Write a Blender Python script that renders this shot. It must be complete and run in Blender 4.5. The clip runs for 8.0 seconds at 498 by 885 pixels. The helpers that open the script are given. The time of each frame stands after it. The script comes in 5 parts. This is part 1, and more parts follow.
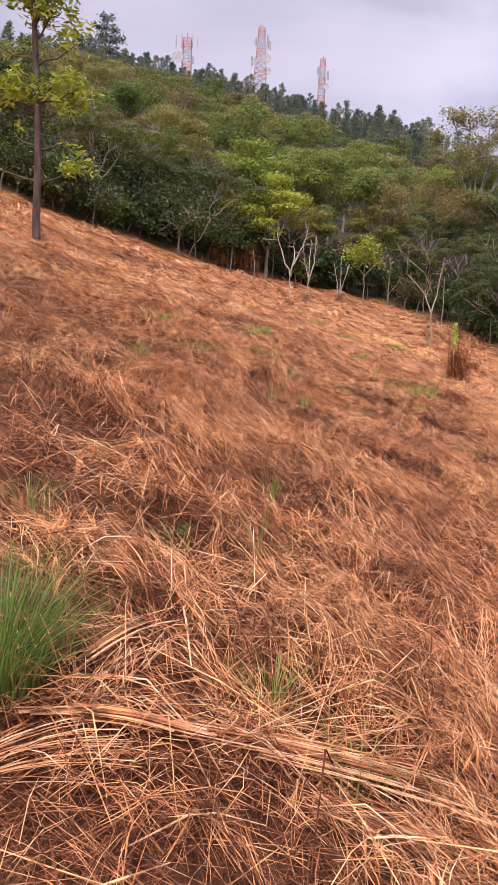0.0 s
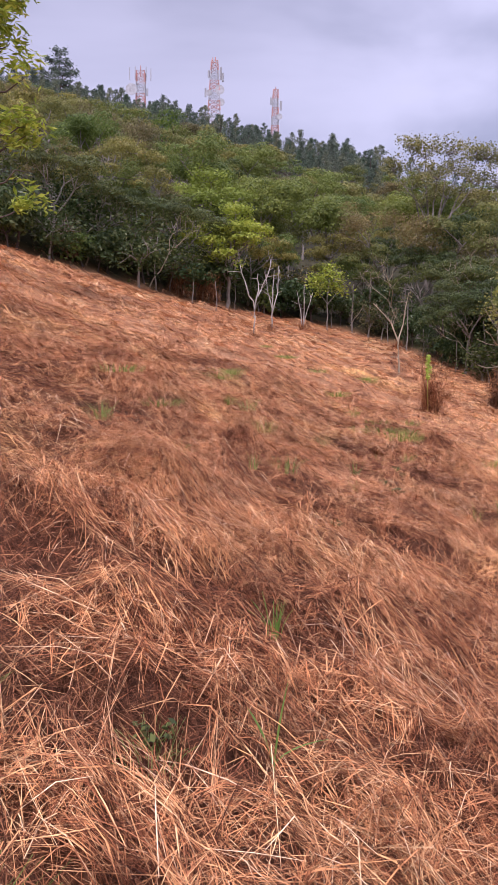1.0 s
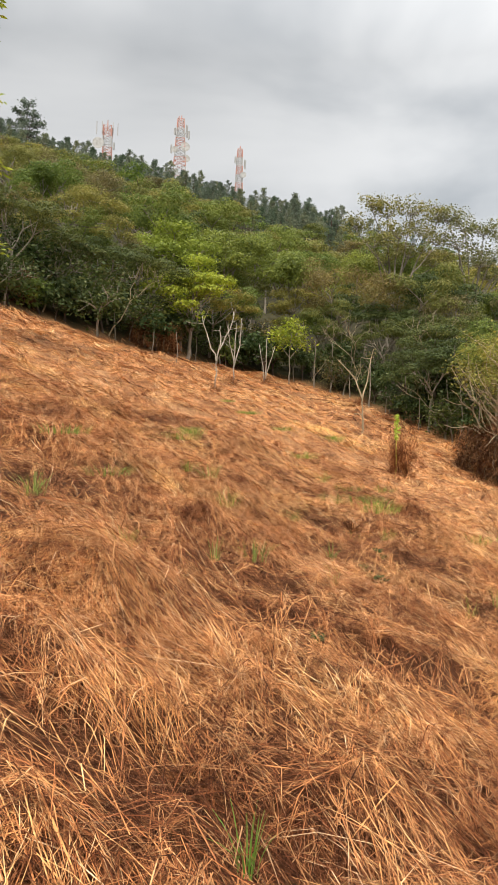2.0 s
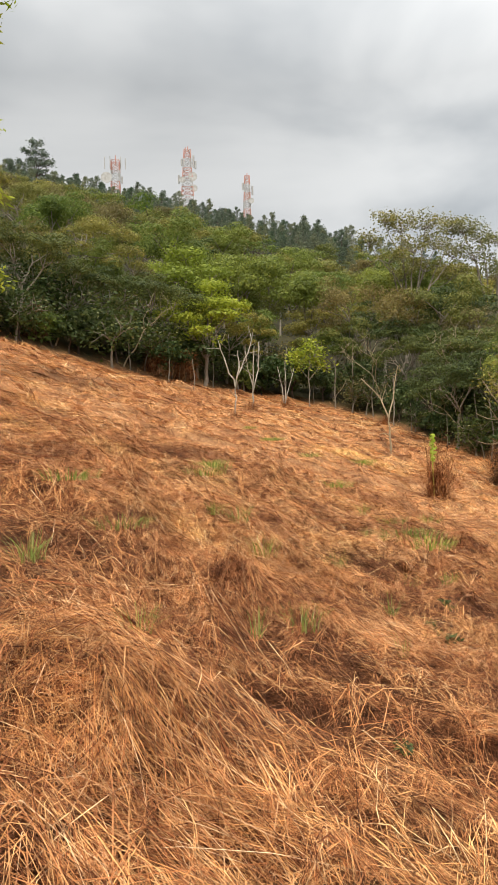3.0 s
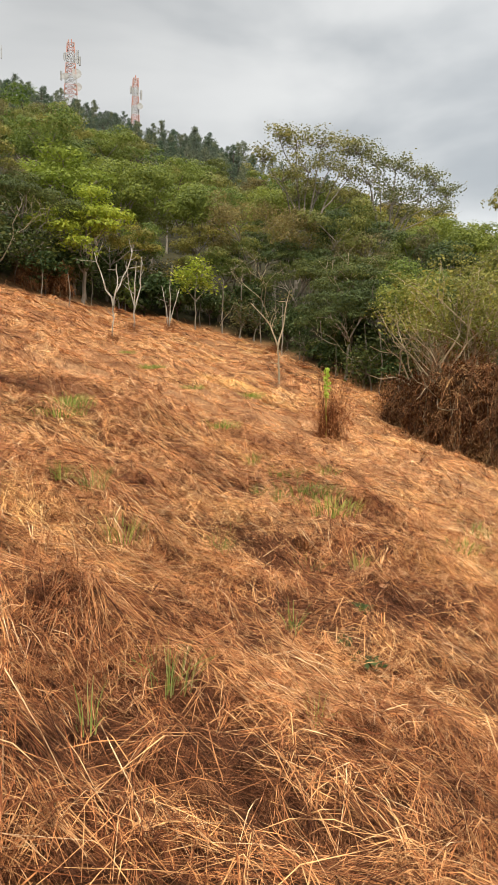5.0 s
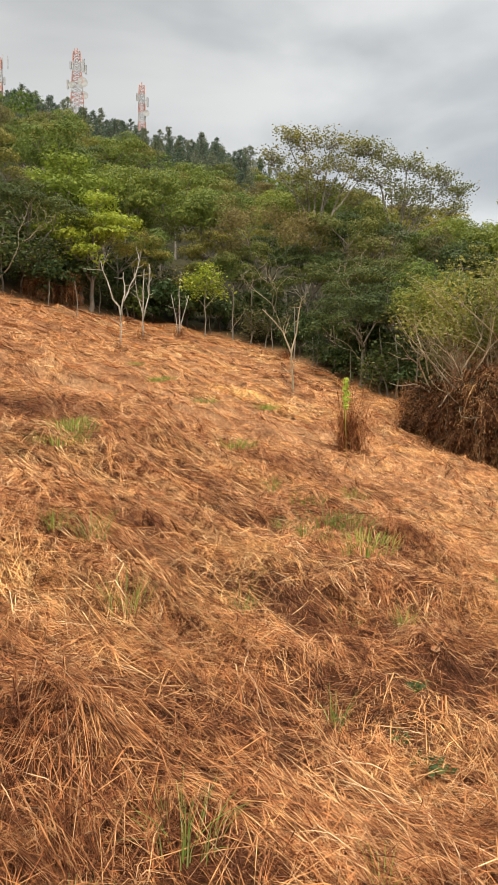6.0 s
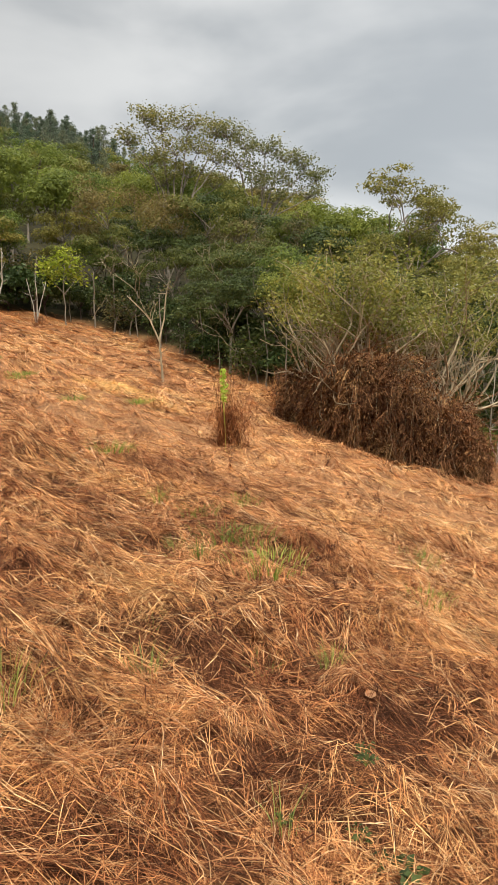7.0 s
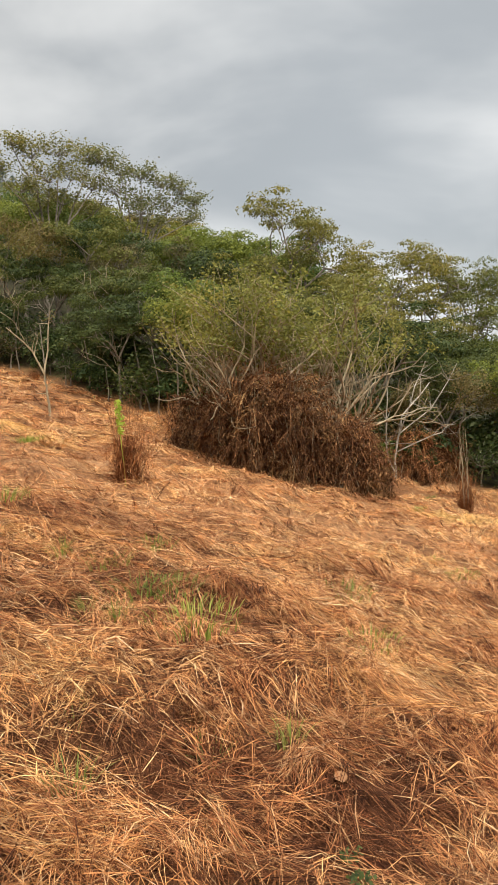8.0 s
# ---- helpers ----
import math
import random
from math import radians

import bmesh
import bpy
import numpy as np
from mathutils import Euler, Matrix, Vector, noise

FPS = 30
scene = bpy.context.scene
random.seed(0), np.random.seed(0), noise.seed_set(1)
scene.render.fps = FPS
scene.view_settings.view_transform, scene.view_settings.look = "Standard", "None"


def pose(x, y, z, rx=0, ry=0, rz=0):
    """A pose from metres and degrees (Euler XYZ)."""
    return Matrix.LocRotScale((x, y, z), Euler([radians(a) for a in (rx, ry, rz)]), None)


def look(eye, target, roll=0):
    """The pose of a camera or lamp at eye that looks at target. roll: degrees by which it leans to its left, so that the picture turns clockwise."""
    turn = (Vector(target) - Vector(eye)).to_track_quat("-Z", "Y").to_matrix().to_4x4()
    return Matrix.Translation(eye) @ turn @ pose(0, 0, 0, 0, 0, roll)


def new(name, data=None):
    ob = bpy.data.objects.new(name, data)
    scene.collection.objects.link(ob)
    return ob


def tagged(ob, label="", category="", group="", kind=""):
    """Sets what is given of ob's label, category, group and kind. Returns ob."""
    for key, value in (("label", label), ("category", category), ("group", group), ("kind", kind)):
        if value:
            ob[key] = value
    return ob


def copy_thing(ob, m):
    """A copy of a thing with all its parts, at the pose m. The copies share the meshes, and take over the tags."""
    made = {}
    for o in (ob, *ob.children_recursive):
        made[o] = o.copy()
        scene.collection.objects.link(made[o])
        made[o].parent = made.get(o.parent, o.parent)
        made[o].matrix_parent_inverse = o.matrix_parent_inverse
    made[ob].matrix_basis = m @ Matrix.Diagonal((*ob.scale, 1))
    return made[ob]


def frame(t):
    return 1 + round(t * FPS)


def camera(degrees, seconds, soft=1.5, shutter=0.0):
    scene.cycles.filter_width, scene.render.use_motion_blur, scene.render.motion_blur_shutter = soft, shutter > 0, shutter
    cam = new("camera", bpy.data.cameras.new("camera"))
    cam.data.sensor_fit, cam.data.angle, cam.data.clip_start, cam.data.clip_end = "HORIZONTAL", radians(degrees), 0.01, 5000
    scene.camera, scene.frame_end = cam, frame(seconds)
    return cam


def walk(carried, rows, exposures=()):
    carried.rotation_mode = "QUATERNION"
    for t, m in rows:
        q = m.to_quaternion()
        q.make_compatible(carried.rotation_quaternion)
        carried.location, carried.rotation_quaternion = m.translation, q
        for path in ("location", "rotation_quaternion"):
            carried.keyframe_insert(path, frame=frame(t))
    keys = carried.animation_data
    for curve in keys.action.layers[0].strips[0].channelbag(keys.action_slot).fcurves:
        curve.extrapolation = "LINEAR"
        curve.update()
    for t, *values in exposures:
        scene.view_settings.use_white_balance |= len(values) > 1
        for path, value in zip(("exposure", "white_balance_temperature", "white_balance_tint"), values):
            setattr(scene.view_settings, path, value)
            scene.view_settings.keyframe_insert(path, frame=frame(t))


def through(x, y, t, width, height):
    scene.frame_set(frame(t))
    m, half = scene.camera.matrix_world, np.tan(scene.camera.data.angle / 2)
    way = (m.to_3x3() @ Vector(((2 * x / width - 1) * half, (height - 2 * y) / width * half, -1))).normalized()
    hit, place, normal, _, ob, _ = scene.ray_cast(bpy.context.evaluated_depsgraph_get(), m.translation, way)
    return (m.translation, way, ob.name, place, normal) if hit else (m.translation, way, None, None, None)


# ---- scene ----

cam = camera(36.61, 8.0, soft=1.1)
PATH = [
    (0, (0.000, 0.000, 1.300), (0.0133, 1.9797, 1.0158), 2.57),
    (0.5, (-0.046, 0.426, 1.478), (0.0336, 2.4096, 1.2351), 2.33),
    (1, (-0.125, 0.914, 1.585), (-0.0208, 2.8999, 1.3705), 1.00),
    (1.5, (-0.045, 1.461, 1.683), (0.1115, 3.4480, 1.5186), 1.04),
    (2, (-0.101, 1.994, 1.711), (0.1097, 3.9811, 1.6334), 2.28),
    (2.2, (-0.114, 2.224, 1.737), (0.1091, 4.2116, 1.7017), 1.94),
    (3.3, (-0.124, 3.437, 1.826), (0.0248, 5.4317, 1.8108), -1.22),
    (3.5, (-0.147, 3.690, 1.868), (0.0357, 5.6817, 1.8315), -1.89),
    (4, (0.007, 4.043, 1.945), (0.3801, 6.0076, 1.8939), -2.06),
    (4.5, (0.224, 4.429, 1.937), (0.7504, 6.3485, 1.7421), -0.12),
    (5, (0.193, 4.798, 1.930), (0.6526, 6.7321, 1.7131), 1.50),
    (5.2, (0.171, 4.960, 1.984), (0.6047, 6.9031, 1.7916), 1.53),
    (6.3, (0.330, 5.868, 2.061), (0.7855, 7.8027, 1.8358), -0.24),
    (6.5, (0.325, 6.033, 2.054), (0.8481, 7.9463, 1.7996), -0.30),
    (7, (0.324, 6.422, 2.184), (1.0898, 8.2533, 1.9359), -0.77),
    (7.5, (0.403, 6.794, 2.224), (1.2872, 8.5804, 2.0660), -3.60),
    (8, (0.424, 7.081, 2.217), (1.4513, 8.7857, 2.0211), -3.66),
]
SHADE = [(0, 0.27, 5900, 35), (0.5, 0.19, 5650, 35), (1.0, 0.15, 5450, 37), (1.25, 0.20, 5950, 29), (1.5, 0.27, 6300, 20), (2.0, 0.33, 6450, 10), (3.5, 0.27, 6500, 9), (5.0, 0.29, 6500, 9), (8, 0.14, 6500, 9)]
walk(cam, [(t, look(eye, target, roll)) for t, eye, target, roll in PATH], SHADE)

# ---- light: a bright overcast sky with a weak, veiled sun ----
SUN_UP, SUN_ROUND = 48.0, 195.0


def sky_world():
    world = bpy.data.worlds.new("overcast_sky")
    scene.world = world
    world.use_nodes = True
    nt = world.node_tree
    nt.nodes.clear()
    out = nt.nodes.new("ShaderNodeOutputWorld")
    back = nt.nodes.new("ShaderNodeBackground")
    sky = nt.nodes.new("ShaderNodeTexSky")
    sky.sky_type, sky.sun_disc = "NISHITA", False
    sky.sun_elevation, sky.sun_rotation = radians(SUN_UP), radians(SUN_ROUND)
    thin = nt.nodes.new("ShaderNodeMix")
    thin.data_type, thin.blend_type = "RGBA", "MULTIPLY"
    thin.inputs[0].default_value = 1.0
    thin.inputs[7].default_value = (0.1, 0.1, 0.1, 1)
    coord = nt.nodes.new("ShaderNodeTexCoord")
    stretch = nt.nodes.new("ShaderNodeMapping")
    stretch.inputs["Scale"].default_value = (1.0, 1.0, 2.6)
    stretch.inputs["Rotation"].default_value = (0, 0, radians(22))
    stretch.inputs["Location"].default_value = (0.35, 0.2, 0.0)
    puff = nt.nodes.new("ShaderNodeTexNoise")
    puff.inputs["Scale"].default_value = 2.1
    puff.inputs["Detail"].default_value = 5.0
    puff.inputs["Roughness"].default_value = 0.45
    puff.inputs["Distortion"].default_value = 0.3
    ramp = nt.nodes.new("ShaderNodeValToRGB")
    ramp.color_ramp.interpolation = "EASE"
    ramp.color_ramp.elements[0].position = 0.36
    ramp.color_ramp.elements[0].color = (0.385, 0.405, 0.42, 1)
    ramp.color_ramp.elements[1].position = 0.66
    ramp.color_ramp.elements[1].color = (0.74, 0.74, 0.73, 1)
    mix = nt.nodes.new("ShaderNodeMix")
    mix.data_type = "RGBA"
    mix.inputs[0].default_value = 0.92
    link = nt.links.new
    link(coord.outputs["Generated"], stretch.inputs["Vector"])
    link(stretch.outputs["Vector"], puff.inputs["Vector"])
    link(puff.outputs["Fac"], ramp.inputs["Fac"])
    link(sky.outputs["Color"], thin.inputs[6])
    link(thin.outputs[2], mix.inputs[6])
    link(ramp.outputs["Color"], mix.inputs[7])
    axis = nt.nodes.new("ShaderNodeSeparateXYZ")
    link(coord.outputs["Generated"], axis.inputs[0])
    span = nt.nodes.new("ShaderNodeMapRange")
    for k, v in zip(("From Min", "From Max", "To Min", "To Max"), (0.0, 0.6, 0.80, 1.16)):
        span.inputs[k].default_value = v
    link(axis.outputs["X"], span.inputs["Value"])
    link(mix.outputs[2], back.inputs["Color"])
    # an overcast sky grows brighter towards the zenith
    rise = nt.nodes.new("ShaderNodeMapRange")
    for k, v in zip(("From Min", "From Max", "To Min", "To Max"), (0.42, 1.0, 1.0, 3.3)):
        rise.inputs[k].default_value = v
    link(axis.outputs["Z"], rise.inputs["Value"])
    glow = nt.nodes.new("ShaderNodeMath")
    glow.operation = "MULTIPLY"
    link(span.outputs["Result"], glow.inputs[0])
    link(rise.outputs["Result"], glow.inputs[1])
    link(glow.outputs["Value"], back.inputs["Strength"])
    link(back.outputs["Background"], out.inputs["Surface"])


sky_world()
sun_data = bpy.data.lights.new("sun", "SUN")
sun_data.energy, sun_data.angle, sun_data.color = 2.8, radians(14), (1.0, 0.93, 0.82)
sun = new("sun", sun_data)
_e, _a = radians(SUN_UP), radians(SUN_ROUND)
sun.matrix_basis = look((0, 0, 60), (-60 * math.cos(_e) * math.sin(_a), -60 * math.cos(_e) * math.cos(_a), 60 - 60 * math.sin(_e)))

# ---- materials ----


def ramp_node(nt, stops):
    r = nt.nodes.new("ShaderNodeValToRGB")
    while len(r.color_ramp.elements) < len(stops):
        r.color_ramp.elements.new(0.5)
    for el, (pos, col) in zip(r.color_ramp.elements, stops):
        el.position, el.color = pos, (*col, 1)
    return r


def surface(name, rough=0.8, spec=0.3):
    m = bpy.data.materials.new(name)
    m.use_nodes = True
    nt = m.node_tree
    b = nt.nodes["Principled BSDF"]
    b.inputs["Roughness"].default_value = rough
    b.inputs["Specular IOR Level"].default_value = spec
    return m, nt, b


def noise_node(nt, scale, detail=4.0, rough=0.55, coord="Object", stretch=None):
    c = nt.nodes.new("ShaderNodeTexCoord")
    n = nt.nodes.new("ShaderNodeTexNoise")
    n.inputs["Scale"].default_value, n.inputs["Detail"].default_value, n.inputs["Roughness"].default_value = scale, detail, rough
    if stretch:
        mp = nt.nodes.new("ShaderNodeMapping")
        mp.inputs["Scale"].default_value = stretch
        nt.links.new(c.outputs[coord], mp.inputs["Vector"])
        nt.links.new(mp.outputs["Vector"], n.inputs["Vector"])
    else:
        nt.links.new(c.outputs[coord], n.inputs["Vector"])
    return n


def blend(nt, a, b, fac, mode="MIX"):
    m = nt.nodes.new("ShaderNodeMix")
    m.data_type, m.blend_type = "RGBA", mode
    for sock, v in ((m.inputs[0], fac), (m.inputs[6], a), (m.inputs[7], b)):
        if isinstance(v, bpy.types.NodeSocket):
            nt.links.new(v, sock)
        elif isinstance(v, (int, float)):
            sock.default_value = v
        else:
            sock.default_value = (*v, 1)
    return m.outputs[2]


def bump(nt, b, height, strength, distance):
    n = nt.nodes.new("ShaderNodeBump")
    n.inputs["Strength"].default_value, n.inputs["Distance"].default_value = strength, distance
    nt.links.new(height, n.inputs["Height"])
    nt.links.new(n.outputs["Normal"], b.inputs["Normal"])


def straw_material(name, stops, patch_cols, patch_scale=0.5, even=0.0, vary=0.0):
    """Dry stalks: each stalk has its own tone, and patches of the field are yellower or browner."""
    m, nt, b = surface(name, 0.7, 0.1)
    g = nt.nodes.new("ShaderNodeNewGeometry")
    tone = ramp_node(nt, stops)
    nt.links.new(g.outputs["Random Per Island"], tone.inputs["Fac"])
    n = noise_node(nt, patch_scale, 3.0)
    patch = ramp_node(nt, patch_cols)
    nt.links.new(n.outputs["Fac"], patch.inputs["Fac"])
    col = blend(nt, tone.outputs["Color"], patch.outputs["Color"], 1.0, "MULTIPLY")
    if vary:
        info = nt.nodes.new("ShaderNodeObjectInfo")
        own = ramp_node(nt, [(0.0, (1 - vary, 1 - vary, 1 - vary)), (0.6, (1.0, 1.0, 1.0)), (1.0, (1 + 1.4 * vary, 1 + 1.2 * vary, 1 + vary))])
        nt.links.new(info.outputs["Random"], own.inputs["Fac"])
        col = blend(nt, col, own.outputs["Color"], 1.0, "MULTIPLY")
    mid = noise_node(nt, 2.3, 3.0)
    mr = ramp_node(nt, [(0.36, (0.62 + 0.2 * even, 0.55 + 0.25 * even, 0.52 + 0.27 * even)), (0.5, (0.98, 0.94, 0.92)), (0.64, (1.14, 1.13, 1.08))])
    nt.links.new(mid.outputs["Fac"], mr.inputs["Fac"])
    col = blend(nt, col, mr.outputs["Color"], 1.0, "MULTIPLY")
    fine = noise_node(nt, 12.0, 4.0, 0.7)
    fr = ramp_node(nt, [(0.38, (0.33 + 0.2 * even, 0.27 + 0.22 * even, 0.25 + 0.24 * even)), (0.5, (1.0, 0.96, 0.94)), (0.62, (1.3, 1.3, 1.25))])
    nt.links.new(fine.outputs["Fac"], fr.inputs["Fac"])
    nt.links.new(blend(nt, col, fr.outputs["Color"], 1.0, "MULTIPLY"), b.inputs["Base Color"])
    return m


PATCHES = [(0.34, (0.60, 0.50, 0.46)), (0.45, (0.95, 0.83, 0.75)), (0.56, (1.03, 0.985, 0.91)), (0.70, (1.12, 1.13, 0.96))]
STRAW = straw_material("dry_straw", [(0.0, (0.12, 0.045, 0.022)), (0.28, (0.30, 0.12, 0.05)), (0.5, (0.58, 0.265, 0.11)), (0.72, (0.72, 0.38, 0.16)), (0.9, (0.78, 0.49, 0.23)), (1.0, (0.84, 0.62, 0.36))], PATCHES)
STRAW_FAR = straw_material("mown_straw", [(0.0, (0.30, 0.13, 0.06)), (0.25, (0.58, 0.285, 0.125)), (0.55, (0.78, 0.44, 0.195)), (0.8, (0.87, 0.57, 0.28)), (1.0, (0.93, 0.73, 0.46))], PATCHES, 0.5, 0.8)
STRAW_PALE = straw_material("combed_straw", [(0.0, (0.33, 0.13, 0.06)), (0.35, (0.64, 0.33, 0.15)), (0.8, (0.80, 0.52, 0.25)), (1.0, (0.90, 0.72, 0.48))], PATCHES)
STRAW_YELLOW = straw_material("yellow_straw", [(0.0, (0.62, 0.36, 0.14)), (0.5, (0.84, 0.56, 0.23)), (1.0, (0.92, 0.70, 0.36))], PATCHES, 0.5, 0.8)
STRAW_GOLD = straw_material("golden_straw", [(0.0, (0.42, 0.18, 0.065)), (0.4, (0.74, 0.38, 0.14)), (0.8, (0.85, 0.51, 0.21)), (1.0, (0.90, 0.66, 0.35))], PATCHES, 0.5, 0.8)
# weathered brown wisps; low in the mat, the gaps' shade put into colour
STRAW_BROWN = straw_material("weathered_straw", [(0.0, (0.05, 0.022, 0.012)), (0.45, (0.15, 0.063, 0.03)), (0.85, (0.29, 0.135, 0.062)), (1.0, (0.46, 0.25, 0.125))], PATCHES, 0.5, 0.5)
TWIG_DRY = straw_material("dry_twigs", [(0.0, (0.13, 0.06, 0.03)), (0.5, (0.28, 0.13, 0.06)), (1.0, (0.50, 0.28, 0.13))], PATCHES)
FERN_DRY = straw_material("dead_fern", [(0.0, (0.06, 0.03, 0.015)), (0.5, (0.19, 0.098, 0.047)), (0.85, (0.34, 0.195, 0.095)), (1.0, (0.50, 0.33, 0.17))], PATCHES, 1.1, 0.4, 0.4)


def leaf_material(name, stops, vary=0.35, through=0.42):
    m, nt, b = surface(name, 0.55, 0.3)
    g = nt.nodes.new("ShaderNodeNewGeometry")
    tone = ramp_node(nt, stops)
    nt.links.new(g.outputs["Random Per Island"], tone.inputs["Fac"])
    info = nt.nodes.new("ShaderNodeObjectInfo")
    hue = ramp_node(nt, [(0.0, (1 - vary, 1 - 0.6 * vary, 1 - vary)), (0.5, (1, 1, 1)), (1.0, (1 + vary, 1 + 0.6 * vary, 0.9))])
    nt.links.new(info.outputs["Random"], hue.inputs["Fac"])
    n = noise_node(nt, 0.55, 3.0)
    pr = ramp_node(nt, [(0.35, (0.72, 0.76, 0.72)), (0.65, (1.15, 1.12, 1.0))])
    nt.links.new(n.outputs["Fac"], pr.inputs["Fac"])
    col = blend(nt, blend(nt, tone.outputs["Color"], hue.outputs["Color"], 1.0, "MULTIPLY"), pr.outputs["Color"], 1.0, "MULTIPLY")
    nt.links.new(col, b.inputs["Base Color"])
    t = nt.nodes.new("ShaderNodeBsdfTranslucent")
    nt.links.new(col, t.inputs["Color"])
    mx = nt.nodes.new("ShaderNodeMixShader")
    mx.inputs[0].default_value = through
    nt.links.new(b.outputs[0], mx.inputs[1])
    nt.links.new(t.outputs[0], mx.inputs[2])
    nt.links.new(mx.outputs[0], nt.nodes["Material Output"].inputs["Surface"])
    return m


LEAF_OLIVE = leaf_material("olive_leaves", [(0.0, (0.17, 0.165, 0.05)), (0.5, (0.25, 0.24, 0.065)), (0.9, (0.33, 0.30, 0.085)), (1.0, (0.38, 0.29, 0.10))], 0.3)
LEAF_GREEN = leaf_material("green_leaves", [(0.0, (0.12, 0.16, 0.04)), (0.5, (0.20, 0.245, 0.055)), (1.0, (0.29, 0.33, 0.075))], 0.3)
LEAF_LIME = leaf_material("lime_leaves", [(0.0, (0.24, 0.29, 0.03)), (0.5, (0.37, 0.42, 0.045)), (1.0, (0.52, 0.55, 0.08))], 0.12)
LEAF_MOSS = leaf_material("yellowish_green_leaves", [(0.0, (0.19, 0.23, 0.035)), (0.5, (0.29, 0.34, 0.05)), (1.0, (0.40, 0.44, 0.08))], 0.12)
LEAF_YELLOW = leaf_material("yellow_leaves", [(0.0, (0.27, 0.33, 0.03)), (0.5, (0.42, 0.48, 0.05)), (1.0, (0.58, 0.58, 0.10))], 0.1)
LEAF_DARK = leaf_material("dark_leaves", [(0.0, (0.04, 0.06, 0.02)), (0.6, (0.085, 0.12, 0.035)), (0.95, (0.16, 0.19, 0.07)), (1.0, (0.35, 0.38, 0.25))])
# weed's deep green; on the trees, shade under the canopy put into the colour
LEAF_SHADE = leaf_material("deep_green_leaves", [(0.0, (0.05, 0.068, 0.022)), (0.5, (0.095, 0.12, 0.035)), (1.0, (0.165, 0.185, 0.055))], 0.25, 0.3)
LEAF_DRYBROWN = leaf_material("brownish_leaves", [(0.0, (0.14, 0.115, 0.055)), (0.5, (0.22, 0.185, 0.08)), (1.0, (0.31, 0.25, 0.11))], 0.25)
# needles lightened and greyed: haze over the ridge put into their colour
LEAF_PINE = leaf_material("pine_needles", [(0.0, (0.10, 0.13, 0.10)), (0.6, (0.17, 0.205, 0.15)), (1.0, (0.26, 0.29, 0.21))], 0.35, 0.3)
LEAF_AIRY = leaf_material("pale_leaves", [(0.0, (0.14, 0.15, 0.055)), (0.5, (0.24, 0.24, 0.085)), (1.0, (0.38, 0.34, 0.17))], 0.2)
LEAF_BUSH = leaf_material("bush_leaves", [(0.0, (0.19, 0.18, 0.045)), (0.5, (0.29, 0.28, 0.065)), (1.0, (0.42, 0.39, 0.11))], 0.12)
GRASS = leaf_material("green_grass", [(0.0, (0.10, 0.18, 0.03)), (0.6, (0.22, 0.34, 0.06)), (1.0, (0.40, 0.46, 0.14))], 0.15)
GRASS_PALE = leaf_material("pale_green_grass", [(0.0, (0.18, 0.24, 0.05)), (0.6, (0.32, 0.41, 0.09)), (1.0, (0.52, 0.53, 0.2))], 0.2)
SPROUT = leaf_material("sprouting_grass", [(0.0, (0.12, 0.25, 0.04)), (1.0, (0.27, 0.43, 0.09))], 0.05)
SHOOT = leaf_material("young_shoot", [(0.0, (0.40, 0.55, 0.05)), (1.0, (0.70, 0.82, 0.16))], 0.05)
LEAF_FIELD = leaf_material("fresh_leaves", [(0.0, (0.16, 0.23, 0.03)), (0.5, (0.31, 0.40, 0.045)), (1.0, (0.52, 0.56, 0.09))], 0.1)


def bark_material(name, dark, light, scale=6.0):
    m, nt, b = surface(name, 0.85, 0.2)
    n = noise_node(nt, scale, 5.0, 0.65, "Object", (1, 1, 0.25))
    r = ramp_node(nt, [(0.32, dark), (0.66, light)])
    nt.links.new(n.outputs["Fac"], r.inputs["Fac"])
    big = noise_node(nt, scale * 0.2, 2.0)
    br = ramp_node(nt, [(0.35, (0.75, 0.75, 0.72)), (0.65, (1.1, 1.1, 1.1))])
    nt.links.new(big.outputs["Fac"], br.inputs["Fac"])
    nt.links.new(blend(nt, r.outputs["Color"], br.outputs["Color"], 1.0, "MULTIPLY"), b.inputs["Base Color"])
    bump(nt, b, n.outputs["Fac"], 0.5, 0.03)
    return m


BARK_DARK = bark_material("dark_bark", (0.05, 0.035, 0.028), (0.16, 0.115, 0.09))
BARK_GREY = bark_material("grey_bark", (0.16, 0.13, 0.10), (0.38, 0.33, 0.27))
BARK_TWIG = bark_material("greyish_twig_bark", (0.27, 0.20, 0.125), (0.54, 0.45, 0.30))
BARK_PALE = bark_material("pale_bark", (0.24, 0.20, 0.15), (0.62, 0.57, 0.48))


